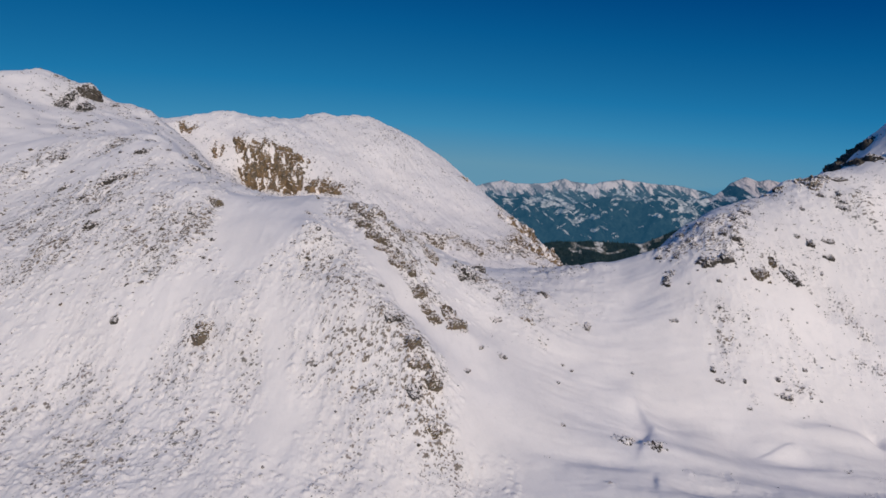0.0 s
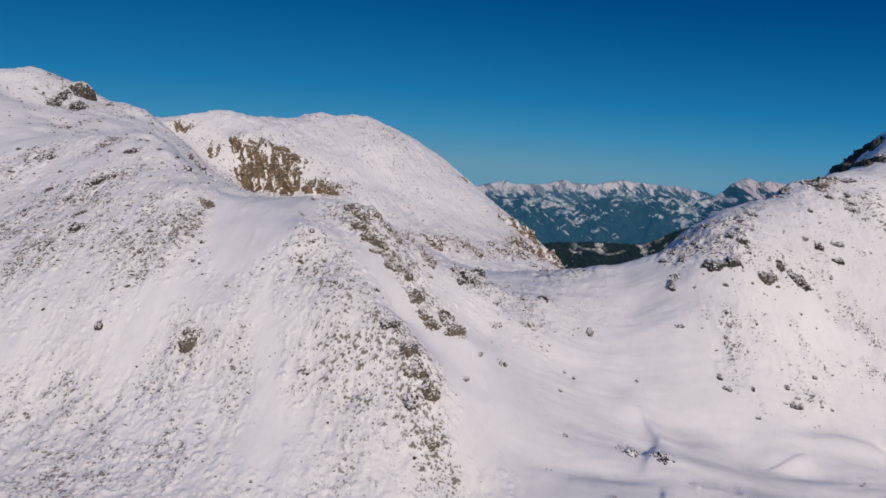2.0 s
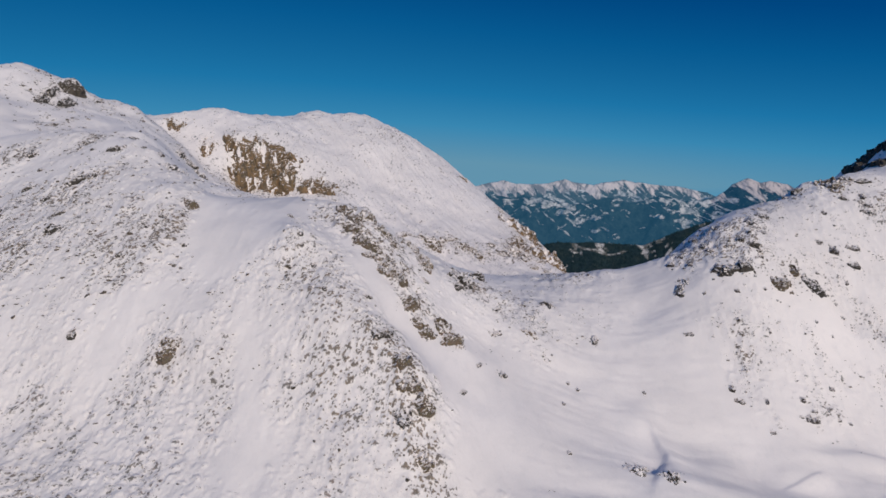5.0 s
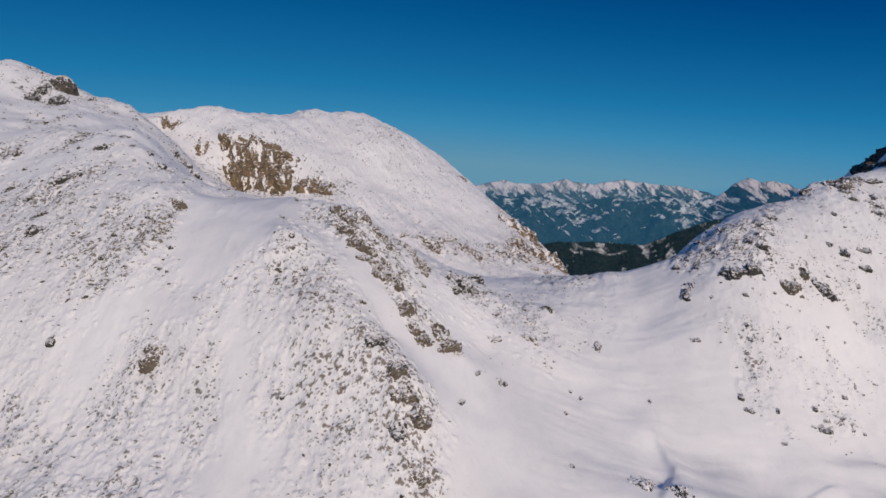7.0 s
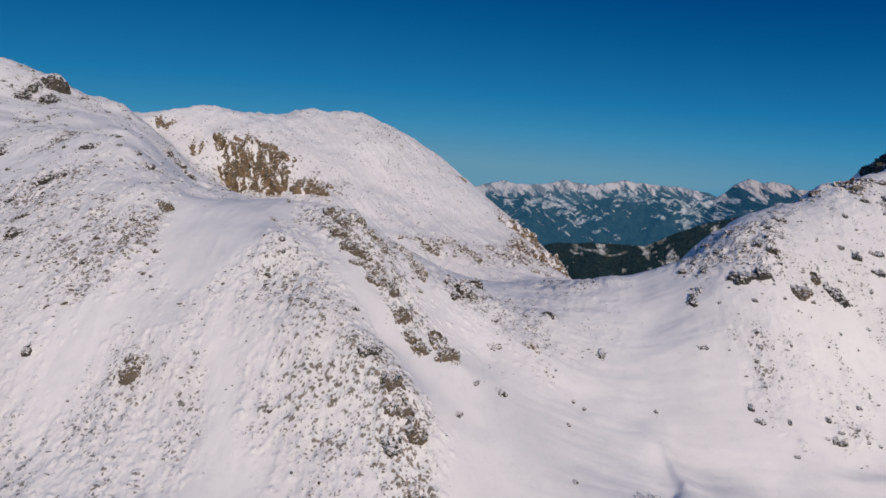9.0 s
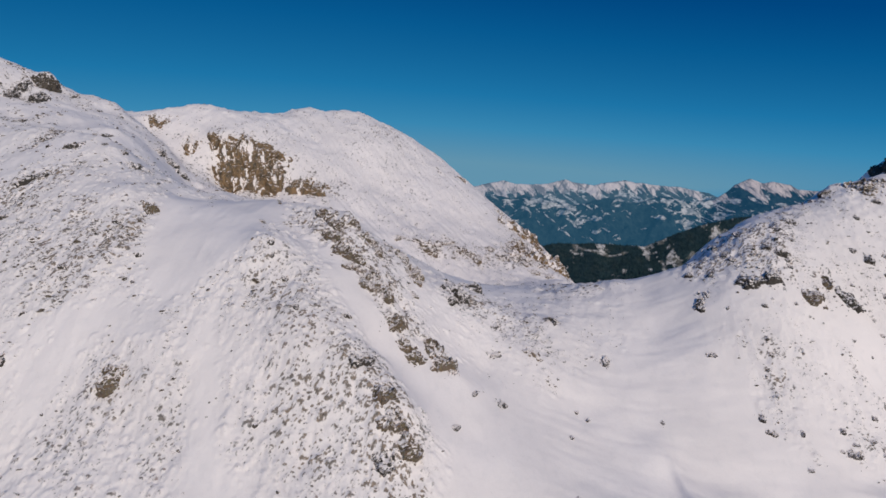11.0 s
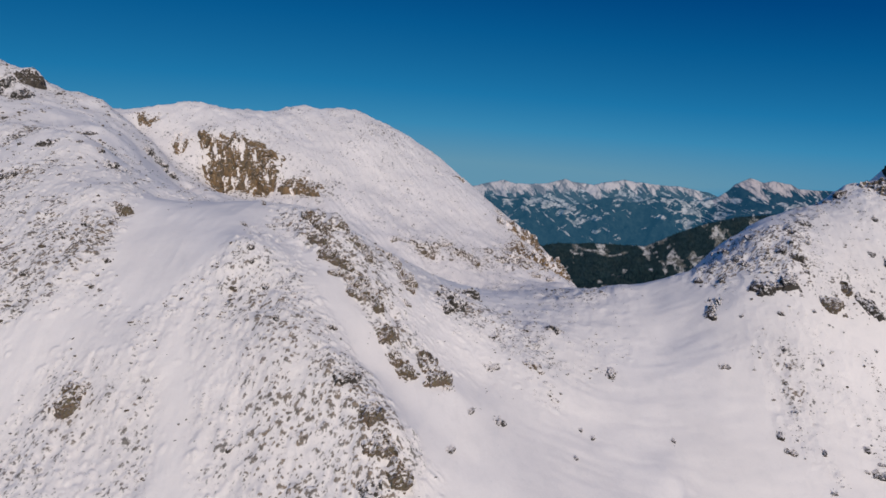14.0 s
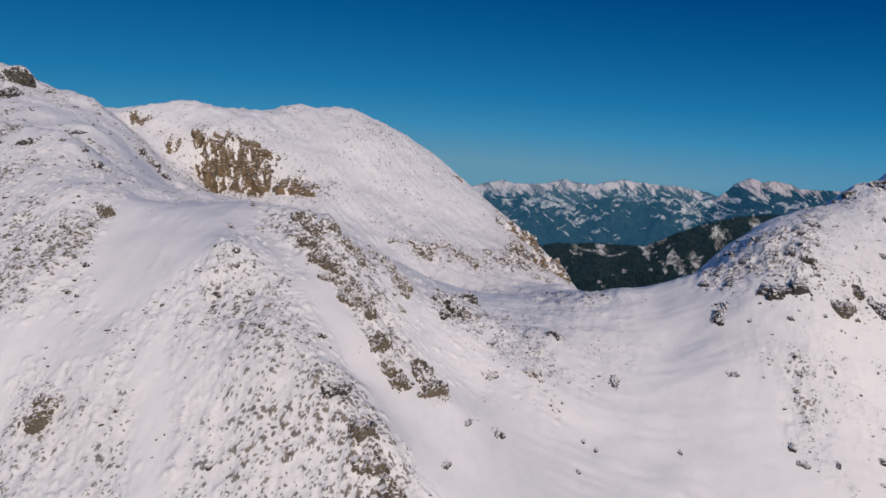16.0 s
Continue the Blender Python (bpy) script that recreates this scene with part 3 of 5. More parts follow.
def make_range(name, snowline, haze_glow, glades=0.60):
    """The distant backdrop: forest below, snow above, miles behind the rest; its haze is an even blue emission."""
    n = Nodes(name)
    z = n.add("ShaderNodeSeparateXYZ", Vector=n.add("ShaderNodeNewGeometry").outputs["Position"]).outputs[2]
    ragged = n.math("ADD", z, n.math("MULTIPLY", n.math("SUBTRACT", n.noise(1.0, 5, 0.62, (0.012, 0.001, 0.003), 20), 0.5), 420.0))
    top = n.ramp(ragged, snowline, snowline + 14)
    slant = n.noise(1.0, 5, 0.62, (0.036, 0.001, 0.011), 55)
    other = n.noise(1.0, 4, 0.62, (0.038, 0.001, 0.012), -58)
    wide = n.noise(1.0, 5, 0.60, (0.0085, 0.001, 0.021), 8)
    group = n.ramp(n.noise(1.0, 2, 0.5, (0.0022, 0.001, 0.0036)), 0.38, 0.62, -0.05, 0.035)
    most = n.math("MAXIMUM", n.math("MAXIMUM", slant, n.math("SUBTRACT", other, 0.03)), n.math("ADD", wide, 0.022))
    most = n.math("ADD", most, group)
    most = n.math("ADD", most, n.ramp(z, -200.0, 60.0, -0.10, 0.022))
    glade = n.ramp(most, glades, glades + 0.025)
    wood = n.mix(n.ramp(n.noise(0.02, 5, 0.65), 0.4, 0.65), (0.006, 0.014, 0.020, 1), (0.026, 0.042, 0.046, 1))
    meadow = n.mix(n.ramp(n.noise(0.03, 4, 0.7), 0.40, 0.6), (0.62, 0.57, 0.55, 1), (0.18, 0.18, 0.18, 1))
    c = n.mix(glade, wood, meadow)
    streak = n.math("MAXIMUM", n.noise(1.0, 5, 0.65, (0.03, 0.002, 0.008), 40), n.noise(1.0, 5, 0.65, (0.03, 0.002, 0.008), -35))
    rocky = n.mix(n.ramp(streak, 0.51, 0.62), (0.66, 0.54, 0.50, 1), (0.17, 0.145, 0.145, 1))
    n.bump(n.noise(0.014, 6, 0.7), 1.0, 30.0)
    # blue haze put in as emission; the mountains themselves give no light
    n.put(n.bsdf, "Emission Color", haze_glow)
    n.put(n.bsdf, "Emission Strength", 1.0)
    return n.finish(n.mix(top, c, rocky), 0.9, 0.05)


VALLEY = make_valley()
# the colour given to each is its haze, emitted, strongest on the far range
RANGE = make_range("far_range_haze_glow", 108, (0.034, 0.082, 0.13, 1))
FOREST = make_range("forest_range_haze_glow", 150, (0.013, 0.055, 0.098, 1), 0.575)
PEAK = make_range("snowy_peak_haze_glow", 110, (0.006, 0.038, 0.078, 1))

def glades_at(a, b):
    """Where the forest on the hills opens into snowy meadows, 0 to 1."""
    lane = folds((a + 0.6 * b) / 330 + 2.3, (b - 0.4 * a) / 420 + 7.7, 2)
    bend = folds((a - 0.5 * b) / 410 + 5.1, (b + 0.3 * a) / 300 + 1.4, 2)
    return np.maximum(step(fractal(a / 75, b / 120, 5, 0.64), 0.60, 0.62), np.maximum(step(lane, 0.962, 0.971), step(bend, 0.966, 0.975)))


def ridge_land(name, label, material, y0, y1, crest, base, rough, seed, step_m, trees=0):
    """A range or hill: a crest of given heights across its width, falling off to both sides; trees: conifers on its near side."""
    cx, cz = np.array(crest, float).T

    def lie(a, b):
        top = np.interp(a, cx, cz)
        mid = y0 + 0.62 * (y1 - y0)
        side = np.where(b < mid, (mid - b) / (mid - y0), (b - mid) / (y1 - mid))
        fall = 1 - np.clip(side, 0, 1) ** 0.9
        away = np.clip(side * 3, 0, 1)
        wind = 90 * (fractal(a / 300 + seed, b / 300, 2) - 0.5)
        z = base + (top - base) * fall
        z = z + (folds((a + wind) / 260 + seed, (b + wind) / 620 + seed, 5) - 0.66) * rough * (0.12 + 1.5 * away * np.sqrt(fall))
        return z + (fractal(a / 60 + seed, b / 60, 4, 0.6) - 0.5) * rough * (0.10 + 0.3 * away)

    xs, ys = np.arange(cx[0], cx[-1], step_m), np.arange(y0, y1, step_m)
    a, b = np.meshgrid(xs, ys)
    ob = new(name, mesh_from(name, np.c_[a.ravel(), b.ravel(), lie(a, b).ravel()], grid_faces(len(xs), len(ys)), material, attr={"open": glades_at(a, b)}))
    tagged(ob, label, "mountain range", kind="structure")
    if trees:
        rnd = np.random.RandomState(int(seed * 10))
        x, y = rnd.uniform(cx[0], cx[-1], trees), rnd.uniform(y0 + 0.1 * (y1 - y0), y0 + 0.66 * (y1 - y0), trees)
        keep = glades_at(x, y) < 0.3
        x, y = x[keep], y[keep]
        m, z = len(x), lie(x, y)
        high = rnd.uniform(6, 12, m)
        turn = rnd.uniform(0, 6.28, m)[:, None] + np.arange(5) * 1.2566
        ring = np.stack([x[:, None] + 0.24 * high[:, None] * np.cos(turn), y[:, None] + 0.24 * high[:, None] * np.sin(turn), np.repeat(z[:, None] - 1, 5, 1)], -1)
        verts = np.concatenate([ring, np.stack([x, y, z + high], -1)[:, None]], 1).reshape(-1, 3)
        k = np.arange(5)
        faces = (np.stack([k, (k + 1) % 5, np.full(5, 5)], -1)[None] + 6 * np.arange(m)[:, None, None]).reshape(-1, 3)
        wood = new("conifer_forest", mesh_from("conifer_forest", verts, faces, NEEDLES, smooth=False))
        tagged(wood, "dense dark conifers on the valley hill", "forest", kind="stuff")


fx = np.linspace(-4800, 4800, 120)
FX, FY = np.meshgrid(fx, fx)
floor = new("valley_floor", mesh_from("valley_floor", np.c_[FX.ravel(), FY.ravel(), (-400 + 30 * fractal(FX / 500, FY / 500)).ravel()], grid_faces(120, 120), VALLEY, attr={"open": glades_at(FX, FY)}))
tagged(floor, "dark wooded valley floor with snowy clearings", "valley", kind="structure")


def make_needles():
    n = Nodes("haze_blue_conifer_needles")
    # dark needles with the valley's blue haze mixed into their colour
    c = n.mix(n.ramp(n.noise(0.05, 4), 0.4, 0.65), (0.013, 0.036, 0.045, 1), (0.032, 0.058, 0.062, 1))
    return n.finish(c, 0.9, 0.1)


NEEDLES = make_needles()
RANGE_CREST = [(0, 163), (268, 168), (421, 196), (518, 169), (652, 166), (786, 190), (843, 201), (959, 179), (1036, 164), (1132, 187), (1246, 207), (1343, 185), (1459, 174), (1613, 155), (1768, 125), (1963, 73), (2389, 36), (3008, 8)]
PEAK_CREST = [(1504, -91), (1622, 43), (1718, 93), (1776, 128), (1827, 174), (1882, 195), (1923, 213), (1959, 203), (2009, 189), (2064, 200), (2107, 189), (2178, 176), (2222, 148), (2321, 138), (2462, 131), (2604, 125), (2746, 108)]
HILL_CREST = [(349, -179), (592, -134), (750, -136), (865, -139), (1038, -150), (1123, -117), (1208, -80), (1349, -30), (1491, -1), (1662, 14), (1777, 6), (2009, -27), (2239, -41)]
NEAR_HILL_CREST = [(395, -257), (502, -220), (610, -204), (759, -169), (909, -137), (1015, -102), (1121, -63), (1331, 7), (1543, 40)]
FOREST_CREST = [(71, 58), (246, 80), (351, 98), (440, 77), (509, 98), (598, 60), (703, 71), (791, 44), (879, 54), (966, 79), (1071, 94), (1160, 66), (1265, 77), (1369, 99), (1476, 78), (1651, 72), (1793, 52), (2181, 36), (2745, 21)]
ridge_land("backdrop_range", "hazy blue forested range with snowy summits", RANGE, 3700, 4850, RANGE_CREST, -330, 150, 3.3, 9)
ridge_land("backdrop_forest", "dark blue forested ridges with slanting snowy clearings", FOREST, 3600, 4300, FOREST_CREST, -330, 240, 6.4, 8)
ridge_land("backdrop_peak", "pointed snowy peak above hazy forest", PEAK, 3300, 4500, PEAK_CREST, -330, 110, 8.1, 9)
ridge_land("wooded_hill", "dark wooded hill with snowy clearings", VALLEY, 2800, 3600, HILL_CREST, -390, 45, 5.7, 7, 14000)
ridge_land("wooded_hill", "dark wooded slope above the valley", VALLEY, 2050, 2750, NEAR_HILL_CREST, -390, 30, 2.2, 7, 14000)

# ---- rock outcrops and cliffs ----
def make_powder():
    n = Nodes("ledge_snow")
    n.bump(n.noise(1.6, 5, 0.6), 0.6, 0.3)
    return n.finish(snow_colour(n), 0.65, 0.25)


POWDER = make_powder()
PHI = (1 + 5 ** 0.5) / 2
ICO = np.array([(-1, PHI, 0), (1, PHI, 0), (-1, -PHI, 0), (1, -PHI, 0), (0, -1, PHI), (0, 1, PHI), (0, -1, -PHI), (0, 1, -PHI), (PHI, 0, -1), (PHI, 0, 1), (-PHI, 0, -1), (-PHI, 0, 1)]) / 1.9
ICO_FACES = np.array([(0, 11, 5), (0, 5, 1), (0, 1, 7), (0, 7, 10), (0, 10, 11), (1, 5, 9), (5, 11, 4), (11, 10, 2), (10, 7, 6), (7, 1, 8), (3, 9, 4), (3, 4, 2), (3, 2, 6), (3, 6, 8), (3, 8, 9), (4, 9, 5), (2, 4, 11), (6, 2, 10), (8, 6, 7), (9, 8, 1)])


def boulder_mesh(seed, material, fine=2):
    """An angular stone: a ball cut by flat faces."""
    bm = bmesh.new()
    bmesh.ops.create_icosphere(bm, subdivisions=fine, radius=1.0)
    rnd = random.Random(seed)
    cut = [(Vector((rnd.gauss(0, 1), rnd.gauss(0, 1), rnd.gauss(0, 1))).normalized(), rnd.uniform(0.45, 0.8)) for _ in range(9)]
    for v in bm.verts:
        for d, r in cut:
            over = v.co.dot(d) - r
            if over > 0:
                v.co -= d * over * 0.92
        v.co *= 1 + 0.12 * noise.noise(v.co * 2.3 + Vector((seed * 7.7, 0, 0)))
    me = bpy.data.meshes.new("boulder")
    bm.to_mesh(me)
    bm.free()
    me.materials.append(material)
    return me


BLOCKS = {m: [boulder_mesh(40 + k, m, 1 + (k > 1)) for k in range(5)] for m in (ROCK, OLIVE, RIB, DARK, CLIFF, KNOB, BARE)}


def blocks(a, b, seed):
    """Split a sheet into angular blocks, one a unit: the tilt of each block's face, its lift and a second chance, 0 to 1."""
    best, tilt, lift, chance = np.full(a.shape, 9.0), np.zeros(a.shape), np.zeros(a.shape), np.zeros(a.shape)
    ai, bi = np.floor(a).astype(int), np.floor(b).astype(int)
    for i in (-1, 0, 1):
        for j in (-1, 0, 1):
            p, q = (ai + i + 13 * seed) & 255, (bi + j + 29 * seed) & 255
            da, db = a - (ai + i + LATTICE[p, q]), b - (bi + j + LATTICE[q, p])
            far = np.abs(da) + 0.8 * np.abs(db) + 0.3 * np.hypot(da, db)
            near = far < best
            best = np.where(near, far, best)
            tilt = np.where(near, da * (2 * LATTICE[p, (q + 7) & 255] - 1) + db * (1.6 * LATTICE[(p + 7) & 255, q] - 0.4), tilt)
            lift = np.where(near, LATTICE[(p + 31) & 255, (q + 3) & 255], lift)
            chance = np.where(near, LATTICE[(p + 5) & 255, (q + 61) & 255], chance)
    return tilt, lift, chance


def crag(name, label, x, y, across, along, high, seed, material=None, lean=0.0, grain=2.2, sink=0.40, n=54, snowy=0.70):
    """Rock that stands out of the slope: a patch of ground pushed out along its normal, broken into blocks and ledges."""
    nz = slope_frame(x, y)
    grain = 0.8 * grain
    side = Vector((0, 0, 1)).cross(nz).normalized()
    side = Matrix.Rotation(radians(lean), 3, nz) @ side
    down = nz.cross(side)
    u, v = np.meshgrid(np.linspace(-1, 1, n), np.linspace(-1, 1, n))
    px = x + side.x * u * across + down.x * v * along
    py = y + side.y * u * across + down.y * v * along
    pz = height(px, py)
    a, b = u * across / grain + seed * 3.7, v * along / grain - seed * 5.1
    rim = np.sqrt(u * u + v * v) + 1.1 * (fractal(a * 0.3 + 40, b * 0.3, 3, 0.6) - 0.5)
    below = step(-v, -0.1, 0.6)
    body = (1 - step(rim, 0.15 + 0.4 * below, 1.15 - 0.12 * below)) * (0.45 + 0.55 * step(-v, -0.8, 0.35))
    big, lift_big, _ = blocks(a * 0.45, b * 0.34, seed)
    small, lift_small, held_by = blocks(a * 1.15, b * 0.95, seed + 50)
    d = high * (0.62 * body - 0.55 * sink) + grain * (1.5 * (lift_big - 0.5) + 0.8 * big) * min(1.0, 0.32 * high / grain)
    d = d + grain * (0.75 * (lift_small - 0.5) + 0.55 * small) * min(1.0, 0.4 * high / grain)
    d = d + 0.25 * grain * (fractal(a * 3.1, b * 3.1, 2) - 0.5) - 0.5 * high * step(np.abs(u) + 0 * v, 0.9, 1.0) - 0.5 * high * step(np.abs(v), 0.9, 1.0)
    d = np.maximum(d, -0.8)
    verts = np.c_[(px + nz.x * d).ravel(), (py + nz.y * d).ravel(), (pz + nz.z * d).ravel()]
    faces = grid_faces(n, n)
    faces = faces[(d.ravel()[faces] > -0.55).any(axis=1)]
    faces = np.r_[faces[:, [0, 1, 2]], faces[:, [0, 2, 3]]]
    # snow that lies on the flatter ledges is a sheet of its own, a little proud of the rock
    q = np.cross(verts[faces[:, 1]] - verts[faces[:, 0]], verts[faces[:, 2]] - verts[faces[:, 0]])
    flat = np.abs(q[:, 2]) / (np.linalg.norm(q, axis=1) + 1e-9)
    held = flat + 0.7 * (held_by.ravel()[faces[:, 0]] - 0.5) > snowy
    ob = new(name, mesh_from(name, verts, faces, material or ROCK, smooth=False))
    if held.any():
        used, index = np.unique(faces[held], return_inverse=True)
        cap = new("snow_cap", mesh_from("snow_cap", verts[used] + (0, 0, 0.22), index.reshape(-1, 3), POWDER))
        cap.parent = ob
        tagged(cap, "wind-packed snow on the ledges", kind="stuff")
    # loose blocks in and round the rock
    rnd = np.random.RandomState(seed)
    m = 3 + int(across * along / 9)
    turn, far = rnd.uniform(0, 6.28, m), np.sqrt(rnd.rand(m)) * 1.5
    bu, bv = far * np.cos(turn) * across, far * np.sin(turn) * along
    bx, by = x + side.x * bu + down.x * bv, y + side.y * bu + down.y * bv
    bz = height(bx, by)
    for q in range(m):
        size = 0.17 * min(grain, 2.0) * 3.6 ** (rnd.rand() ** 1.9)
        k = size * rnd.uniform(0.65, 1.4, 3)
        block = new("loose_block", BLOCKS[material or ROCK][rnd.randint(5)])
        block.parent = ob
        block.matrix_basis = pose(bx[q], by[q], bz[q] + 0.1 * size, rnd.uniform(-35, 35), rnd.uniform(-35, 35), rnd.uniform(0, 360)) @ Matrix.Diagonal((k[0], k[1], 0.8 * k[2], 1))
    return tagged(ob, label, "rock outcrop")


crag("rock_cliff", "ochre cliff face streaked with snow on the dome's flank", -209, 709, 20.2, 42.2, 10, 1, CLIFF, 8, 8, 0.1, 90, 1.15)
crag("rock_cliff", "rust-brown cliff face beside a snow runnel", -186, 709, 20, 42, 10, 31, CLIFF, -6, 8, 0.1, 90, 1.15)
crag("rock_cliff", "ochre cliff edge above a snow chute", -166, 706, 14.5, 40, 9, 60, CLIFF, -6, 7, 0.12, 70, 1.15)
crag("rock_cliff", "broken grey-brown cliff beside a snow chute", -139, 701, 14.5, 19, 8, 2, CLIFF, -15, 6, 0.3, 70, 1.15)
crag("rock_cliff", "low snowy rocks at the end of the cliff band", -121, 700, 15.0, 14.4, 6, 32, CLIFF, -15, 5, 0.4, 54, 1.15)
crag("rock_outcrop", "small rocks at the gully head under the dome", -290, 734, 11.8, 13.6, 5, 33, CLIFF, 0, 5, 0.52, 54, 0.64)
crag("rock_outcrop", "dark rocks in the gully under the dome", -251, 712, 8.9, 20.5, 6, 34, CLIFF, 0, 4, 0.4, 54, 0.64)
crag("rock_outcrop", "blocky olive-brown rock knob on the skyline", -363, 661, 12.0, 13.0, 8, 3, KNOB, 0, 3, 0.0, 70, 0.95)
crag("rock_outcrop", "dark overhanging ledge in the steep snow", 154, 367, 7.1, 5.6, 3.8, 201, DARK, -25, 2.4, 0.34, 31, 0.68)
crag("rock_outcrop", "dark jagged ledges capped with snow", 163, 367, 7.6, 5.3, 3.6, 202, DARK, 15, 2.2, 0.34, 33, 0.68)
crag("rock_outcrop", "olive lichened rock below a wind scoop", 184, 362, 7.6, 6.2, 4.6, 203, RIB, -20, 1.5, 0.3, 48, 0.8)
crag("rock_outcrop", "thin dark rocks above a lichened outcrop", 193, 371, 2.5, 5.5, 2.8, 204, OLIVE, 0, 1.1, 0.22, 26, 0.85)
crag("rock_outcrop", "dark upright rock standing in snow", 203, 367, 4.8, 8.0, 3.3, 205, DARK, 15, 2.0, 0.34, 34, 0.68)
crag("rock_outcrop", "narrow dark rock standing in snow", 132, 368, 3.3, 7.9, 2.4, 206, DARK, 10, 1.4, 0.34, 34, 0.68)
crag("rock_outcrop", "dark rock in the notch beside the snow hump", 133, 387, 2.9, 2.6, 2.0, 207, DARK, 0, 1.1, 0.4, 18, 0.68)
crag("rock_outcrop", "small dark rock with a snow cap on the slope", 227, 376, 1.8, 1.8, 1.5, 212, DARK, 0, 0.7, 0.4, 14, 0.68)
crag("rock_outcrop", "small dark rock with a snow cap on the slope", 210, 376, 1.5, 1.5, 1.3, 213, DARK, 0, 0.6, 0.4, 13, 0.68)
crag("rock_outcrop", "small dark rock with a snow cap on the slope", 209, 366, 1.5, 2.0, 1.3, 214, DARK, 0, 0.6, 0.4, 15, 0.68)
crag("rock_outcrop", "small dark rock with a snow cap on the slope", 209, 397, 0.9, 1.2, 1.0, 216, DARK, 0, 0.6, 0.4, 12, 0.68)
crag("rock_outcrop", "small dark rock with a snow cap on the slope", 157, 356, 1.7, 1.2, 1.1, 220, DARK, 0, 0.6, 0.4, 14, 0.68)
crag("rock_outcrop", "small dark rock with a snow cap on the slope", 172, 357, 1.2, 1.2, 1.1, 221, DARK, 0, 0.6, 0.4, 12, 0.68)
crag("rock_outcrop", "small dark rock with a snow cap on the slope", 141, 359, 1.4, 1.4, 1.2, 222, DARK, 0, 0.6, 0.4, 13, 0.68)
crag("rock_outcrop", "small dark rock with a snow cap on the slope", 169, 362, 1.0, 0.9, 0.9, 223, DARK, 0, 0.6, 0.4, 12, 0.68)
crag("rock_outcrop", "small dark rock with a snow cap on the slope", 177, 373, 1.6, 2.0, 1.3, 224, DARK, 0, 0.7, 0.4, 15, 0.68)
crag("rock_outcrop", "small dark rock with a snow cap on the slope", 177, 376, 1.8, 1.6, 1.3, 225, DARK, 0, 0.7, 0.4, 14, 0.68)
crag("rock_outcrop", "brown-grey stones breaking through crest snow", 175, 379, 4.6, 2.7, 2.0, 226, DARK, -15, 1.1, 0.4, 23, 0.68)
crag("rock_outcrop", "brown-grey stones breaking through crest snow", 170, 383, 3.9, 2.2, 1.7, 227, DARK, -15, 0.9, 0.4, 21, 0.68)
crag("rock_outcrop", "brown-grey stones breaking through crest snow", 195, 410, 4.9, 3.8, 2.7, 228, DARK, -15, 1.6, 0.34, 24, 0.68)
crag("rock_outcrop", "brown-grey stones breaking through crest snow", 183, 402, 4.8, 3.2, 2.3, 229, DARK, -15, 1.4, 0.34, 24, 0.68)
crag("rock_outcrop", "brown-grey stones breaking through crest snow", 151, 389, 2.6, 4.2, 1.9, 230, DARK, -15, 1.1, 0.4, 22, 0.68)
crag("rock_outcrop", "brown-grey stones breaking through crest snow", 153, 383, 2.7, 1.8, 1.5, 231, DARK, -15, 0.7, 0.4, 17, 0.68)
crag("rock_outcrop", "brown-grey stones breaking through crest snow", 152, 402, 3.8, 2.0, 1.6, 232, DARK, -15, 0.8, 0.4, 21, 0.68)
crag("rock_outcrop", "brown-grey stones breaking through crest snow", 163, 401, 4.8, 1.8, 1.5, 233, DARK, -15, 0.8, 0.4, 24, 0.68)
crag("rock_outcrop", "brown-grey stones breaking through crest snow", 141, 379, 2.6, 1.8, 1.5, 234, DARK, -15, 0.8, 0.4, 17, 0.68)
crag("rock_outcrop", "brown-grey stones breaking through crest snow", 139, 388, 2.3, 1.4, 1.2, 235, DARK, -15, 0.6, 0.4, 16, 0.68)
crag("rock_outcrop", "brown-grey stones breaking through crest snow", 186, 391, 2.0, 1.9, 1.6, 236, DARK, -15, 0.8, 0.4, 15, 0.68)
crag("rock_outcrop", "brown-grey stones breaking through crest snow", 177, 387, 1.5, 1.6, 1.3, 237, DARK, -15, 0.6, 0.4, 14, 0.68)
crag("rock_outcrop", "brown broken rocks on the skyline", 252, 436, 11.1, 9.9, 6.3, 239, ROCK, -10, 2.6, 0.34, 44, 0.68)
crag("rock_outcrop", "dark ledges near the summit", 271, 435, 6.1, 2.9, 2.2, 241, DARK, 0, 1.2, 0.4, 28, 0.68)
crag("rock_outcrop", "small dark rock on open snow", 127, 341, 3.2, 1.7, 1.4, 242, DARK, 0, 0.7, 0.4, 19, 0.68)
crag("rock_outcrop", "small dark rock on open snow", 138, 339, 0.8, 1.0, 0.9, 243, DARK, 0, 0.6, 0.4, 12, 0.68)
crag("rock_outcrop", "small dark rock on open snow", 152, 344, 1.6, 1.4, 1.3, 244, DARK, 0, 0.6, 0.4, 14, 0.68)
crag("rock_outcrop", "small dark rock on open snow", 152, 339, 1.5, 1.4, 1.3, 245, DARK, 0, 0.6, 0.4, 13, 0.68)
crag("rock_outcrop", "small dark rock on open snow", 167, 340, 0.9, 1.0, 1.0, 246, DARK, 0, 0.6, 0.4, 12, 0.68)
crag("rock_outcrop", "small dark rock on open snow", 216, 360, 1.7, 1.3, 1.2, 247, DARK, 0, 0.6, 0.4, 14, 0.68)
crag("rock_outcrop", "small dark rock on open snow", 196, 350, 1.2, 1.3, 1.1, 248, DARK, 0, 0.6, 0.4, 13, 0.68)
crag("rock_outcrop", "small dark rock on open snow", 203, 347, 0.8, 1.0, 0.9, 249, DARK, 0, 0.6, 0.4, 12, 0.68)
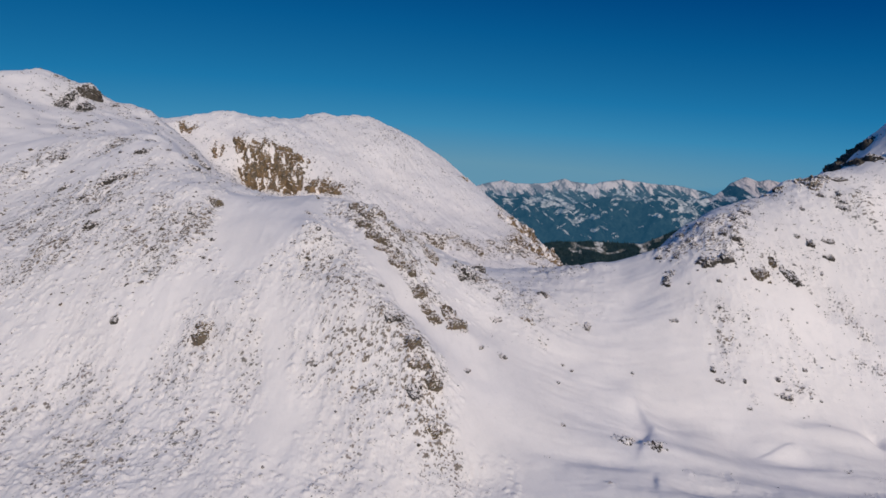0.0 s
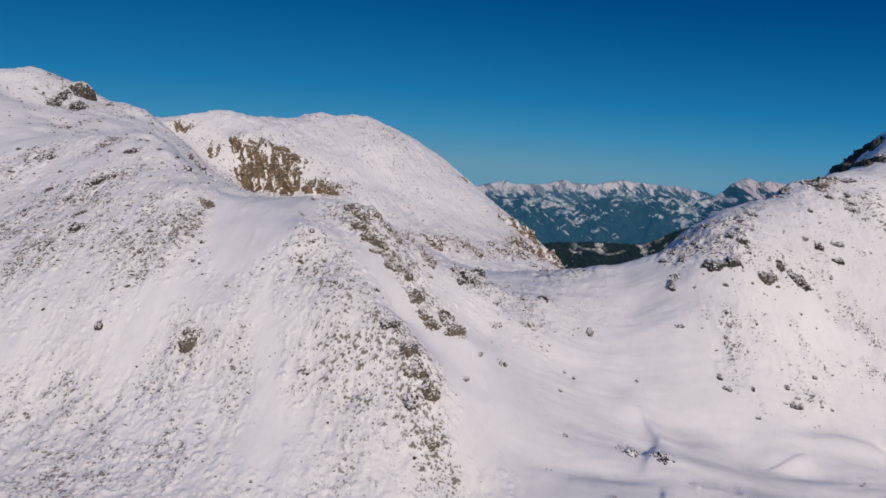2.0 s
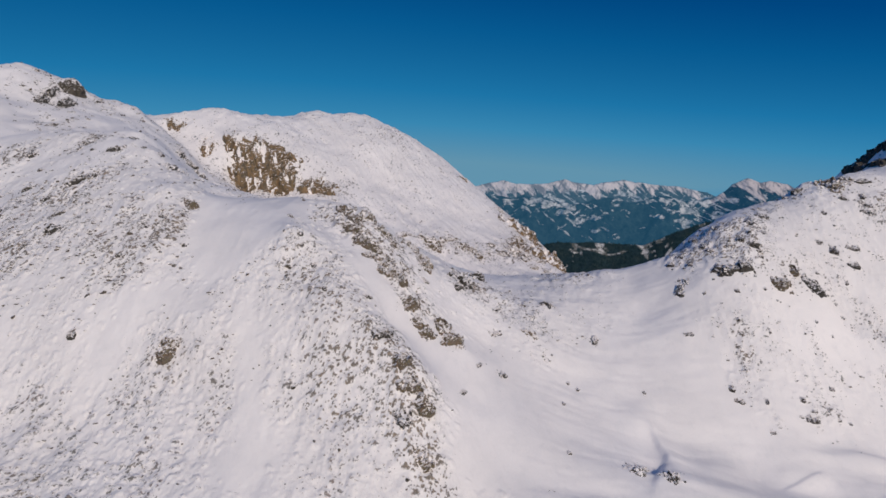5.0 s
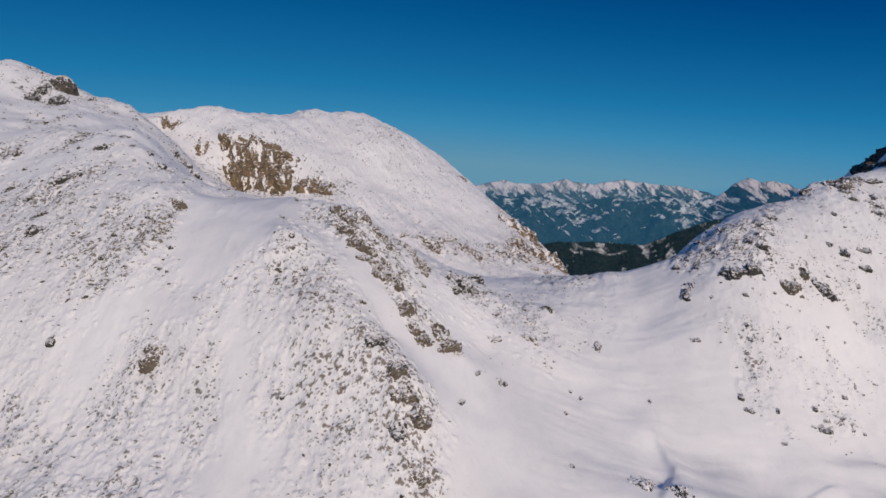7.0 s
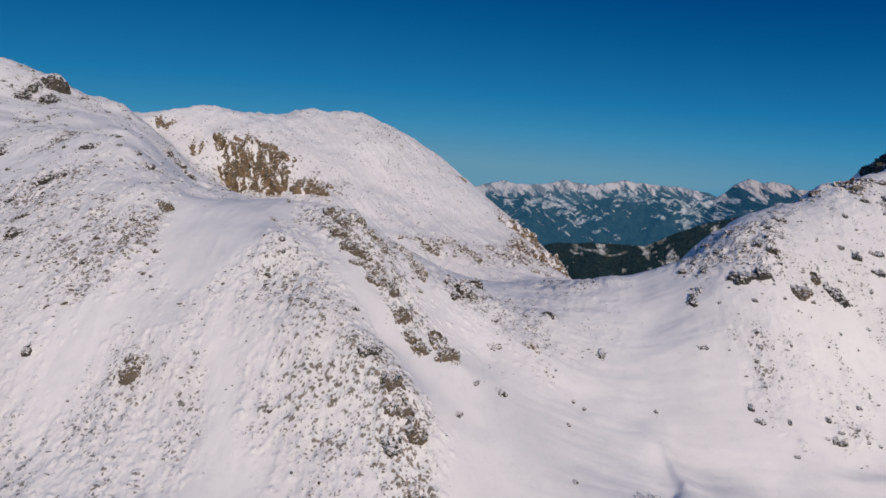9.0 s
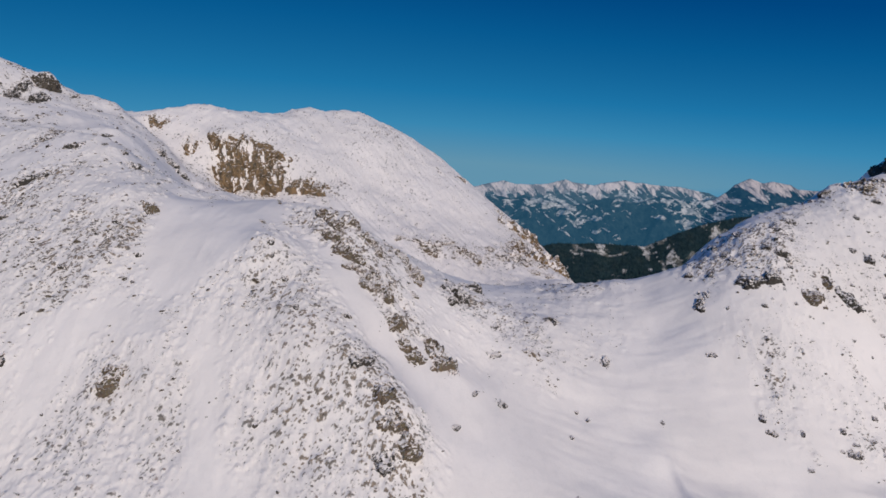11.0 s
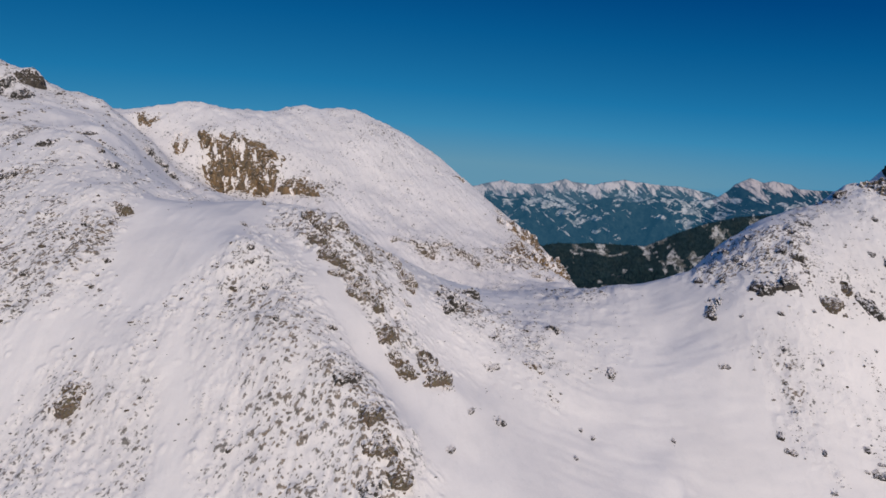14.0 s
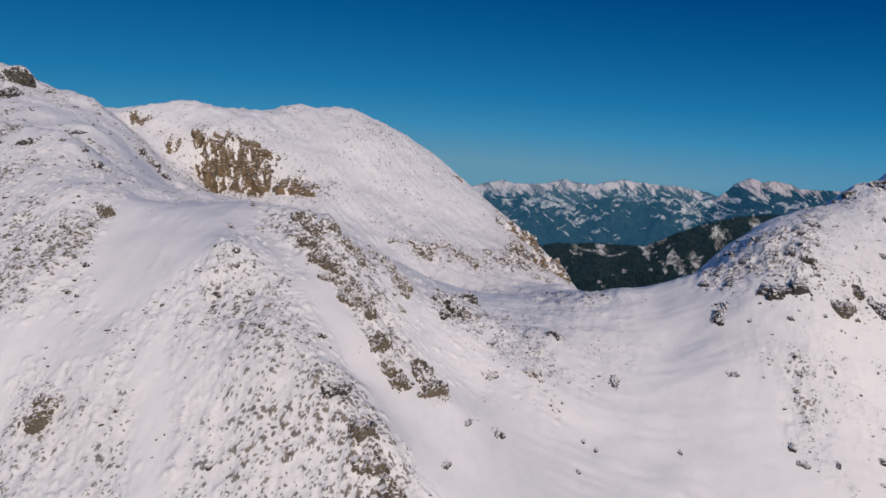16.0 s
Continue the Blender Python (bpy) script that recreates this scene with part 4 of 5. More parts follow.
crag("rock_outcrop", "dark stones in the lower snow slope", 139, 318, 1.8, 2.0, 1.5, 250, DARK, -20, 0.8, 0.4, 15, 0.68)
crag("rock_outcrop", "dark stones in the lower snow slope", 141, 313, 3.2, 1.5, 1.3, 251, DARK, -20, 0.6, 0.4, 19, 0.68)
crag("rock_outcrop", "dark stones in the lower snow slope", 153, 313, 1.3, 1.9, 1.2, 252, DARK, -20, 0.6, 0.4, 15, 0.68)
crag("rock_outcrop", "dark stones in the lower snow slope", 172, 317, 1.8, 2.2, 1.5, 253, DARK, -20, 0.7, 0.4, 15, 0.68)
crag("rock_outcrop", "dark stones in the lower snow slope", 173, 310, 4.7, 2.2, 1.7, 254, DARK, -20, 0.9, 0.4, 24, 0.68)
crag("rock_outcrop", "dark stones in the lower snow slope", 168, 310, 1.5, 0.9, 0.9, 255, DARK, -20, 0.6, 0.4, 13, 0.68)
crag("rock_outcrop", "dark stones in the lower snow slope", 187, 312, 1.7, 1.1, 1.1, 256, DARK, -20, 0.6, 0.4, 14, 0.68)
crag("rock_outcrop", "dark stones in the lower snow slope", 192, 312, 1.0, 0.8, 0.9, 257, DARK, -20, 0.6, 0.4, 12, 0.68)
crag("rock_outcrop", "dark stones in the lower snow slope", 183, 315, 0.8, 1.5, 0.9, 258, DARK, -20, 0.6, 0.4, 13, 0.68)
crag("rock_outcrop", "dark stones in the lower snow slope", 151, 302, 1.8, 1.2, 1.1, 259, DARK, -20, 0.6, 0.4, 14, 0.68)
crag("rock_outcrop", "dark stones in the lower snow slope", 175, 313, 1.7, 0.8, 0.9, 260, DARK, -20, 0.6, 0.4, 14, 0.68)
crag("rock_outcrop", "dark stones in the lower snow slope", 190, 324, 1.8, 1.3, 1.2, 261, DARK, -20, 0.6, 0.4, 14, 0.68)
crag("rock_outcrop", "lone small stone in the bowl", 97, 316, 1.2, 1.4, 1.1, 262, DARK, 0, 0.6, 0.4, 13, 0.68)
crag("rock_outcrop", "flat dark rock on the shelf", 57, 359, 6.1, 3.7, 2.6, 263, DARK, 0, 1.6, 0.34, 28, 0.68)
crag("rock_outcrop", "grey rocks on the bowl's rim", 80, 344, 2.4, 4.0, 1.6, 264, DARK, -20, 1.5, 0.34, 29, 0.68)
crag("rock_outcrop", "tufted grey rocks on the shelf", 45, 332, 3.3, 4.5, 2.4, 265, ROCK, 0, 1.4, 0.34, 23, 0.68)
crag("rock_outcrop", "low dark stones in thin snow", 28, 327, 3.6, 2.2, 1.5, 266, DARK, 0, 1.5, 0.34, 31, 0.68)
crag("rock_outcrop", "low dark stones in thin snow", 30, 343, 3.4, 1.6, 1.2, 267, DARK, 0, 1.0, 0.4, 29, 0.68)
crag("rock_outcrop", "low dark stones in thin snow", 18, 297, 3.1, 1.4, 1.2, 268, DARK, 0, 0.6, 0.4, 19, 0.68)
crag("rock_outcrop", "low dark stones in thin snow", 29, 301, 2.6, 2.3, 1.8, 269, DARK, 0, 1.0, 0.4, 17, 0.68)
crag("rock_outcrop", "low dark stones in thin snow", 61, 314, 1.3, 1.0, 1.0, 270, DARK, 0, 0.6, 0.4, 13, 0.68)
crag("rock_outcrop", "low dark stones in thin snow", 65, 312, 1.4, 1.1, 1.1, 271, DARK, 0, 0.6, 0.4, 13, 0.68)
crag("rock_outcrop", "low dark stones in thin snow", 56, 299, 1.3, 1.0, 1.0, 272, DARK, 0, 0.6, 0.4, 13, 0.68)
crag("rock_outcrop", "low dark stones in thin snow", 53, 270, 1.2, 1.2, 1.1, 273, DARK, 0, 0.6, 0.4, 12, 0.68)
crag("rock_outcrop", "low dark stones in thin snow", 79, 269, 3.2, 4.7, 2.3, 274, DARK, 0, 1.3, 0.34, 24, 0.68)
crag("rock_outcrop", "low dark stones in thin snow", 11, 277, 2.5, 1.3, 1.2, 275, DARK, 0, 0.6, 0.4, 17, 0.68)
crag("rock_outcrop", "low rocks beside a wind lip", 93, 266, 4.6, 5.2, 2.6, 276, DARK, 0, 1.4, 0.38, 34, 0.68)
crag("rock_outcrop", "small rocks in a snow hollow", 83, 272, 3.0, 3.4, 1.8, 277, DARK, 0, 1.0, 0.38, 22, 0.68)
crag("rock_outcrop", "olive rock rib above the snow gully", -12, 302, 6.6, 4.1, 4.1, 280, OLIVE, 0, 1.7, 0.22, 29, 0.85)
crag("rock_outcrop", "lichened rock rib ending in the gully", -6, 296, 4.6, 7.2, 4.6, 281, OLIVE, 0, 1.9, 0.22, 31, 0.85)
crag("rock_outcrop", "olive rock blades beside the gully", 5, 304, 6.6, 9.2, 6.3, 282, OLIVE, -38, 2.6, 0.22, 38, 0.85)
crag("rock_outcrop", "low rock at the rib's foot", 10, 300, 3.0, 1.9, 1.5, 283, ROCK, -30, 0.8, 0.4, 18, 0.68)
crag("rock_outcrop", "brown rocks on the rib's crest", -20, 316, 5.2, 6.3, 3.5, 284, ROCK, -25, 2.2, 0.34, 29, 0.68)
crag("rock_outcrop", "brown rocks along the rib", -24, 317, 4.8, 4.2, 2.9, 285, ROCK, -25, 1.7, 0.34, 24, 0.68)
crag("rock_outcrop", "broken rock edge on the back rib", -12, 359, 3.6, 2.7, 2.0, 291, ROCK, -28, 1.2, 0.4, 20, 0.68)
crag("rock_outcrop", "broken rock edge on the back rib", -7, 346, 4.1, 6.4, 2.9, 292, ROCK, -28, 1.7, 0.34, 29, 0.68)
crag("rock_outcrop", "broken rock edge on the back rib", -20, 362, 4.3, 2.4, 1.8, 293, ROCK, -28, 1.0, 0.4, 22, 0.68)
crag("rock_outcrop", "olive rock high on the spur's edge", -13, 264, 4.4, 4.8, 4.4, 294, OLIVE, 0, 1.9, 0.22, 24, 0.85)
crag("rock_outcrop", "brown jagged rocks on the spur", -10, 258, 5.5, 4.9, 3.3, 295, ROCK, 0, 2.1, 0.34, 26, 0.68)
crag("rock_outcrop", "olive rock face low on the spur", -4, 255, 4.3, 4.4, 4.3, 296, OLIVE, 0, 1.8, 0.22, 23, 0.85)
crag("rock_outcrop", "dark jagged rocks low on the spur", -12, 249, 3.8, 4.7, 2.7, 297, DARK, 0, 1.6, 0.34, 23, 0.68)
crag("rock_outcrop", "dark rocks on the spur's crest", -21, 272, 5.2, 3.7, 2.6, 298, DARK, -20, 1.5, 0.34, 25, 0.68)
crag("rock_outcrop", "brown rocks at the spur's foot", -4, 241, 4.4, 3.5, 2.5, 299, ROCK, -20, 1.5, 0.34, 23, 0.68)
crag("rock_outcrop", "dark stones on the spur's flank", -29, 289, 2.6, 1.4, 1.3, 300, DARK, -30, 0.6, 0.4, 17, 0.68)
crag("rock_outcrop", "grey stones on the spur's brow", -61, 308, 1.9, 1.9, 1.5, 301, DARK, 0, 0.8, 0.4, 14, 0.68)
crag("rock_outcrop", "grey stones on the spur's brow", -53, 298, 1.6, 1.4, 1.3, 302, DARK, 0, 0.6, 0.4, 14, 0.68)
crag("rock_outcrop", "grey stones on the spur's brow", -59, 304, 1.2, 1.2, 1.1, 303, DARK, 0, 0.6, 0.4, 12, 0.68)
crag("rock_outcrop", "grey stones on the spur's brow", -46, 284, 1.3, 1.3, 1.2, 304, DARK, 0, 0.6, 0.4, 13, 0.68)
crag("rock_outcrop", "grey stones on the spur's brow", -71, 333, 1.3, 2.7, 1.2, 305, DARK, 0, 0.6, 0.4, 17, 0.68)
crag("rock_outcrop", "squat olive rock with snow ledges on the slope", -104, 266, 4.8, 6.5, 6.0, 306, ROCK, 0, 2.0, 0.15, 29, 0.68)
crag("rock_outcrop", "small dark rock alone in thin snow", -121, 290, 1.1, 0.9, 0.9, 307, DARK, 0, 0.6, 0.4, 12, 0.68)
crag("rock_outcrop", "dark stones beside the smooth saddle", -140, 303, 1.5, 1.7, 1.3, 308, DARK, 20, 0.6, 0.4, 14, 0.68)
crag("rock_outcrop", "dark stones below the smooth saddle", -138, 299, 1.0, 1.2, 1.0, 309, DARK, 0, 0.6, 0.4, 12, 0.68)
crag("rock_outcrop", "olive tuft-covered rock beside the saddle", -121, 338, 3.1, 5.1, 3.3, 310, OLIVE, 0, 1.3, 0.22, 25, 0.85)
crag("rock_outcrop", "dark stones scattered down the shoulder", -221, 370, 4.7, 4.1, 2.8, 311, DARK, 25, 1.7, 0.34, 23, 0.68)
crag("rock_outcrop", "dark stones scattered down the shoulder", -200, 352, 3.3, 2.6, 2.0, 312, DARK, 25, 1.1, 0.4, 19, 0.68)
crag("rock_outcrop", "dark stones scattered down the shoulder", -190, 364, 6.8, 4.2, 2.9, 313, DARK, 25, 1.8, 0.34, 30, 0.68)
crag("rock_outcrop", "dark stones scattered down the shoulder", -182, 365, 2.2, 3.2, 1.7, 314, DARK, 25, 0.9, 0.4, 19, 0.68)
crag("rock_outcrop", "dark stones scattered down the shoulder", -183, 335, 4.4, 2.9, 2.1, 315, DARK, 25, 1.2, 0.4, 23, 0.68)
crag("rock_outcrop", "dark stones scattered down the shoulder", -180, 323, 4.8, 4.5, 3.1, 316, DARK, 25, 1.9, 0.34, 24, 0.68)
crag("rock_outcrop", "dark stones scattered down the shoulder", -188, 313, 1.4, 2.2, 1.3, 317, DARK, 25, 0.6, 0.4, 16, 0.68)
crag("rock_outcrop", "dark stones scattered down the shoulder", -161, 323, 1.1, 1.4, 1.0, 318, DARK, 25, 0.6, 0.4, 13, 0.68)
crag("rock_outcrop", "dark stones scattered down the shoulder", -192, 359, 1.9, 1.6, 1.3, 319, DARK, 25, 0.7, 0.4, 15, 0.68)
crag("rock_outcrop", "dark stones scattered down the shoulder", -134, 318, 1.5, 0.9, 1.0, 320, DARK, 25, 0.6, 0.4, 13, 0.68)
crag("rock_outcrop", "dark stones scattered down the shoulder", -129, 326, 3.0, 1.9, 1.5, 321, DARK, 25, 0.8, 0.4, 18, 0.68)
crag("rock_outcrop", "dark stones scattered down the shoulder", -226, 389, 1.7, 1.6, 1.3, 322, DARK, 25, 0.7, 0.4, 14, 0.68)
crag("rock_outcrop", "dark stones scattered down the shoulder", -114, 310, 1.6, 1.7, 1.4, 323, DARK, 25, 0.7, 0.4, 14, 0.68)
crag("rock_outcrop", "dark stones scattered down the shoulder", -144, 273, 2.0, 3.1, 1.6, 324, DARK, 25, 0.8, 0.4, 18, 0.68)
crag("rock_outcrop", "dark stones scattered down the shoulder", -145, 287, 1.3, 1.0, 1.0, 325, DARK, 25, 0.6, 0.4, 13, 0.68)
crag("rock_outcrop", "dark rocks on the high shoulder", -244, 410, 4.2, 4.9, 2.9, 326, DARK, 20, 1.7, 0.34, 24, 0.68)
crag("rock_outcrop", "dark stones on the brow of the shoulder", -212, 415, 5.3, 2.3, 1.8, 327, DARK, 15, 1.0, 0.4, 25, 0.68)
crag("rock_outcrop", "dark stones on the brow of the shoulder", -200, 397, 1.3, 1.6, 1.2, 328, DARK, 15, 0.6, 0.4, 14, 0.68)
crag("rock_outcrop", "dark stones on the brow of the shoulder", -265, 574, 7.8, 3.9, 2.8, 329, DARK, 15, 1.6, 0.34, 33, 0.68)
crag("rock_outcrop", "dark stones on the brow of the shoulder", -185, 393, 6.8, 3.9, 2.8, 330, DARK, 15, 1.7, 0.34, 30, 0.68)
crag("rock_outcrop", "dark stones on the brow of the shoulder", -169, 394, 1.9, 1.7, 1.4, 331, DARK, 15, 0.7, 0.4, 15, 0.68)
crag("rock_outcrop", "dark stones on the brow of the shoulder", -327, 571, 4.8, 2.8, 2.1, 332, DARK, 15, 1.2, 0.4, 24, 0.68)
crag("rock_outcrop", "dark stones on the brow of the shoulder", -150, 387, 7.1, 4.7, 3.2, 333, DARK, 15, 2.0, 0.34, 31, 0.68)
crag("rock_outcrop", "dark stones on the brow of the shoulder", -160, 396, 4.2, 2.1, 1.6, 334, DARK, 15, 0.9, 0.4, 22, 0.68)
crag("rock_outcrop", "dark rocks under the skyline knob", -352, 630, 8.8, 16.4, 5.7, 335, DARK, -30, 2.6, 0.34, 52, 0.68)
crag("rock_outcrop", "dark broken rocks below the skyline knob", -370, 639, 6.0, 11.0, 4.4, 336, DARK, -30, 2.0, 0.34, 41, 0.68)
crag("rock_outcrop", "dark stones in a line below the knob", -368, 624, 7.3, 9.4, 4.8, 337, DARK, -40, 2.6, 0.34, 38, 0.68)
crag("rock_outcrop", "small dark rock under the skyline", -312, 658, 3.2, 2.7, 2.0, 338, DARK, 0, 1.1, 0.4, 19, 0.68)
crag("rock_outcrop", "rocks on the crest of the shoulder", -339, 668, 4.1, 4.9, 2.9, 339, DARK, -20, 1.7, 0.34, 24, 0.68)
crag("rock_outcrop", "dark rocks along the gully's edge", -253, 650, 6.2, 10.1, 4.1, 340, DARK, -45, 2.6, 0.34, 41, 0.68)
crag("rock_outcrop", "dark rocks along the gully's edge", -244, 650, 7.5, 11.0, 4.9, 341, DARK, -45, 2.6, 0.34, 44, 0.68)
crag("rock_outcrop", "dark rocks along the gully's edge", -233, 645, 7.4, 8.8, 4.8, 342, DARK, -45, 2.6, 0.34, 37, 0.68)
crag("rock_outcrop", "brown tufted rocks along the rib's broken edge", -47, 349, 7.3, 4.5, 2.7, 401, RIB, -32, 1.8, 0.4, 31, 0.8)
crag("rock_outcrop", "brown tufted rocks along the rib's broken edge", -40, 340, 6.0, 4.4, 2.7, 402, RIB, -32, 1.7, 0.4, 28, 0.8)
crag("rock_outcrop", "brown tufted rocks along the rib's broken edge", -34, 344, 4.9, 3.8, 2.3, 403, RIB, -32, 1.5, 0.4, 26, 0.8)
crag("rock_outcrop", "brown tufted rocks along the rib's broken edge", -42, 333, 6.9, 3.7, 2.2, 404, RIB, -32, 1.5, 0.4, 29, 0.8)
crag("rock_outcrop", "brown tufted rocks along the rib's broken edge", -35, 324, 6.7, 4.7, 2.9, 405, RIB, -32, 1.9, 0.4, 30, 0.8)
crag("rock_outcrop", "brown tufted rocks along the rib's broken edge", -29, 323, 4.1, 4.1, 2.5, 406, RIB, -32, 1.6, 0.4, 25, 0.8)
crag("rock_outcrop", "brown tufted rocks along the rib's broken edge", -29, 339, 4.9, 4.3, 2.6, 407, RIB, -32, 1.7, 0.4, 26, 0.8)
crag("rock_outcrop", "brown tufted rocks along the rib's broken edge", -26, 342, 4.4, 4.4, 2.7, 408, RIB, -32, 1.7, 0.4, 26, 0.8)
crag("rock_outcrop", "brown tufted rocks along the rib's broken edge", -22, 337, 3.8, 5.5, 3.4, 409, RIB, -32, 1.5, 0.4, 26, 0.8)
crag("rock_outcrop", "brown tufted rocks along the rib's broken edge", -17, 365, 4.7, 4.7, 2.9, 410, RIB, -32, 1.9, 0.4, 27, 0.8)
crag("rock_outcrop", "brown tufted rocks along the rib's broken edge", -13, 355, 5.1, 3.9, 2.4, 411, RIB, -32, 1.6, 0.4, 26, 0.8)
crag("rock_outcrop", "brown tufted rocks along the rib's broken edge", -10, 349, 3.9, 4.5, 2.7, 412, RIB, -32, 1.6, 0.4, 25, 0.8)
crag("rock_outcrop", "brown tufted rocks along the rib's broken edge", -7, 344, 3.3, 5.7, 3.5, 413, RIB, -32, 1.3, 0.4, 26, 0.8)
crag("rock_outcrop", "brown tufted rocks along the rib's broken edge", -6, 340, 2.4, 4.4, 2.7, 414, RIB, -32, 1.0, 0.4, 23, 0.8)
crag("rock_outcrop", "brown tufted rocks along the rib's broken edge", -23, 319, 4.0, 5.2, 3.2, 415, RIB, -32, 1.6, 0.4, 26, 0.8)
crag("rock_outcrop", "brown tufted rocks along the rib's broken edge", -23, 312, 5.4, 4.0, 2.4, 416, RIB, -32, 1.6, 0.4, 27, 0.8)
crag("rock_outcrop", "brown tufted rocks along the rib's broken edge", -17, 312, 3.5, 5.7, 3.5, 417, RIB, -32, 1.4, 0.4, 26, 0.8)
crag("rock_outcrop", "brown tufted rocks along the rib's broken edge", -32, 316, 3.5, 2.3, 1.4, 418, RIB, -32, 0.9, 0.4, 22, 0.8)
crag("rock_outcrop", "brown tufted rocks along the rib's broken edge", -6, 328, 2.1, 2.4, 1.5, 419, RIB, -32, 0.8, 0.4, 20, 0.8)
crag("rock_outcrop", "snow-streaked rocks over the dome's foot", -35, 669, 9.0, 5.2, 2.3, 420, RIB, 0, 2.1, 0.5, 34, 0.66)
crag("rock_outcrop", "snow-streaked rocks over the dome's foot", -19, 676, 8.0, 7.9, 3.4, 421, RIB, 0, 3.2, 0.5, 36, 0.66)
crag("rock_outcrop", "snow-streaked rocks over the dome's foot", -6, 671, 10.2, 14.3, 6.2, 422, RIB, 0, 4.1, 0.5, 47, 0.66)
crag("rock_outcrop", "snow-streaked rocks over the dome's foot", -0, 684, 6.9, 9.3, 4.0, 423, RIB, 0, 2.8, 0.5, 36, 0.66)
crag("rock_outcrop", "snow-streaked rocks over the dome's foot", 11, 696, 8.2, 6.1, 2.6, 424, RIB, 0, 2.4, 0.5, 34, 0.66)
crag("rock_outcrop", "snow-streaked rocks over the dome's foot", 21, 688, 9.3, 10.7, 4.7, 425, RIB, 0, 3.7, 0.5, 41, 0.66)
crag("rock_outcrop", "snow-streaked rocks over the dome's foot", 31, 685, 8.1, 10.7, 4.6, 426, RIB, 0, 3.3, 0.5, 39, 0.66)
crag("rock_outcrop", "snow-streaked rocks over the dome's foot", 39, 680, 6.9, 11.9, 5.2, 427, RIB, 0, 2.8, 0.5, 39, 0.66)
crag("rock_outcrop", "snow-streaked rocks over the dome's foot", 53, 713, 7.3, 7.0, 3.0, 428, RIB, 0, 2.8, 0.5, 34, 0.66)
crag("rock_outcrop", "snow-streaked rocks over the dome's foot", 63, 699, 7.1, 9.6, 4.2, 429, RIB, 0, 2.9, 0.5, 36, 0.66)
crag("rock_outcrop", "snow-streaked rocks over the dome's foot", 76, 733, 10.0, 7.2, 3.1, 430, RIB, 0, 2.9, 0.5, 38, 0.66)
crag("rock_outcrop", "snow-streaked rocks over the dome's foot", 80, 708, 8.5, 9.7, 4.2, 431, RIB, 0, 3.4, 0.5, 39, 0.66)
crag("rock_outcrop", "snow-streaked rocks over the dome's foot", 92, 737, 8.8, 8.7, 3.8, 432, RIB, 0, 3.5, 0.5, 38, 0.66)
crag("rock_outcrop", "snow-streaked rocks over the dome's foot", 90, 696, 8.3, 8.2, 3.6, 433, RIB, 0, 3.3, 0.5, 37, 0.66)
crag("rock_outcrop", "low grey rock knoll on the shelf", 14, 353, 7.4, 7.8, 5.5, 434, DARK, -10, 3.0, 0.4, 35, 0.75)
crag("rock_outcrop", "low grey rock knoll on the shelf", 20, 385, 5.0, 7.2, 5.0, 435, DARK, -10, 2.0, 0.4, 30, 0.75)
crag("rock_outcrop", "low grey rock knoll on the shelf", 9, 345, 5.0, 4.5, 3.1, 436, DARK, -10, 1.8, 0.4, 27, 0.75)
crag("rock_outcrop", "low grey rock knoll on the shelf", 15, 350, 3.9, 2.6, 1.8, 437, DARK, -10, 1.0, 0.4, 23, 0.75)
crag("rock_outcrop", "dark spiky rocks in thin snow", 232, 439, 5.4, 4.2, 2.9, 438, DARK, -20, 1.8, 0.3, 37, 0.75)
crag("rock_outcrop", "dark spiky rocks in thin snow", 223, 438, 3.4, 2.0, 1.4, 439, DARK, -20, 0.9, 0.3, 27, 0.75)
crag("rock_outcrop", "dark spiky rocks in thin snow", 251, 440, 5.6, 2.6, 1.9, 440, DARK, -20, 1.1, 0.3, 34, 0.75)
crag("rock_outcrop", "dark spiky rocks in thin snow", 251, 433, 4.5, 3.1, 2.2, 441, DARK, -20, 1.4, 0.3, 32, 0.75)
crag("rock_outcrop", "dark spiky rocks in thin snow", 262, 439, 5.6, 2.7, 1.9, 442, DARK, -20, 1.2, 0.3, 34, 0.75)
crag("rock_outcrop", "dark spiky rocks in thin snow", 251, 422, 2.9, 2.0, 1.4, 443, DARK, -20, 0.9, 0.3, 26, 0.75)
crag("rock_outcrop", "dark spiky rocks in thin snow", 263, 422, 2.5, 3.1, 2.2, 444, DARK, -20, 1.0, 0.3, 27, 0.75)
crag("rock_outcrop", "dark spiky rocks in thin snow", 263, 416, 3.9, 2.1, 1.4, 445, DARK, -20, 0.9, 0.3, 28, 0.75)
crag("rock_outcrop", "dark spiky rocks in thin snow", 260, 413, 4.4, 2.0, 1.4, 446, DARK, -20, 0.9, 0.3, 30, 0.75)
crag("rock_outcrop", "dark spiky rocks in thin snow", 234, 413, 1.9, 2.0, 1.4, 447, DARK, -20, 0.8, 0.3, 23, 0.75)
crag("rock_outcrop", "dark spiky rocks in thin snow", 236, 385, 4.0, 2.9, 2.0, 448, DARK, -20, 1.3, 0.3, 30, 0.75)
crag("rock_outcrop", "dark spiky rocks in thin snow", 240, 393, 5.0, 2.4, 1.7, 449, DARK, -20, 1.1, 0.3, 32, 0.75)
crag("rock_outcrop", "dark spiky rocks in thin snow", 228, 391, 3.1, 3.8, 2.7, 450, DARK, -20, 1.3, 0.3, 30, 0.75)
crag("rock_outcrop", "dark spiky rocks in thin snow", 221, 394, 2.7, 2.4, 1.7, 451, DARK, -20, 1.0, 0.3, 26, 0.75)
crag("rock_outcrop", "brown snow-dusted rocks on the dome's nose", 75, 833, 8.6, 6.8, 2.6, 460, RIB, 0, 2.0, 0.46, 40, 0.7)
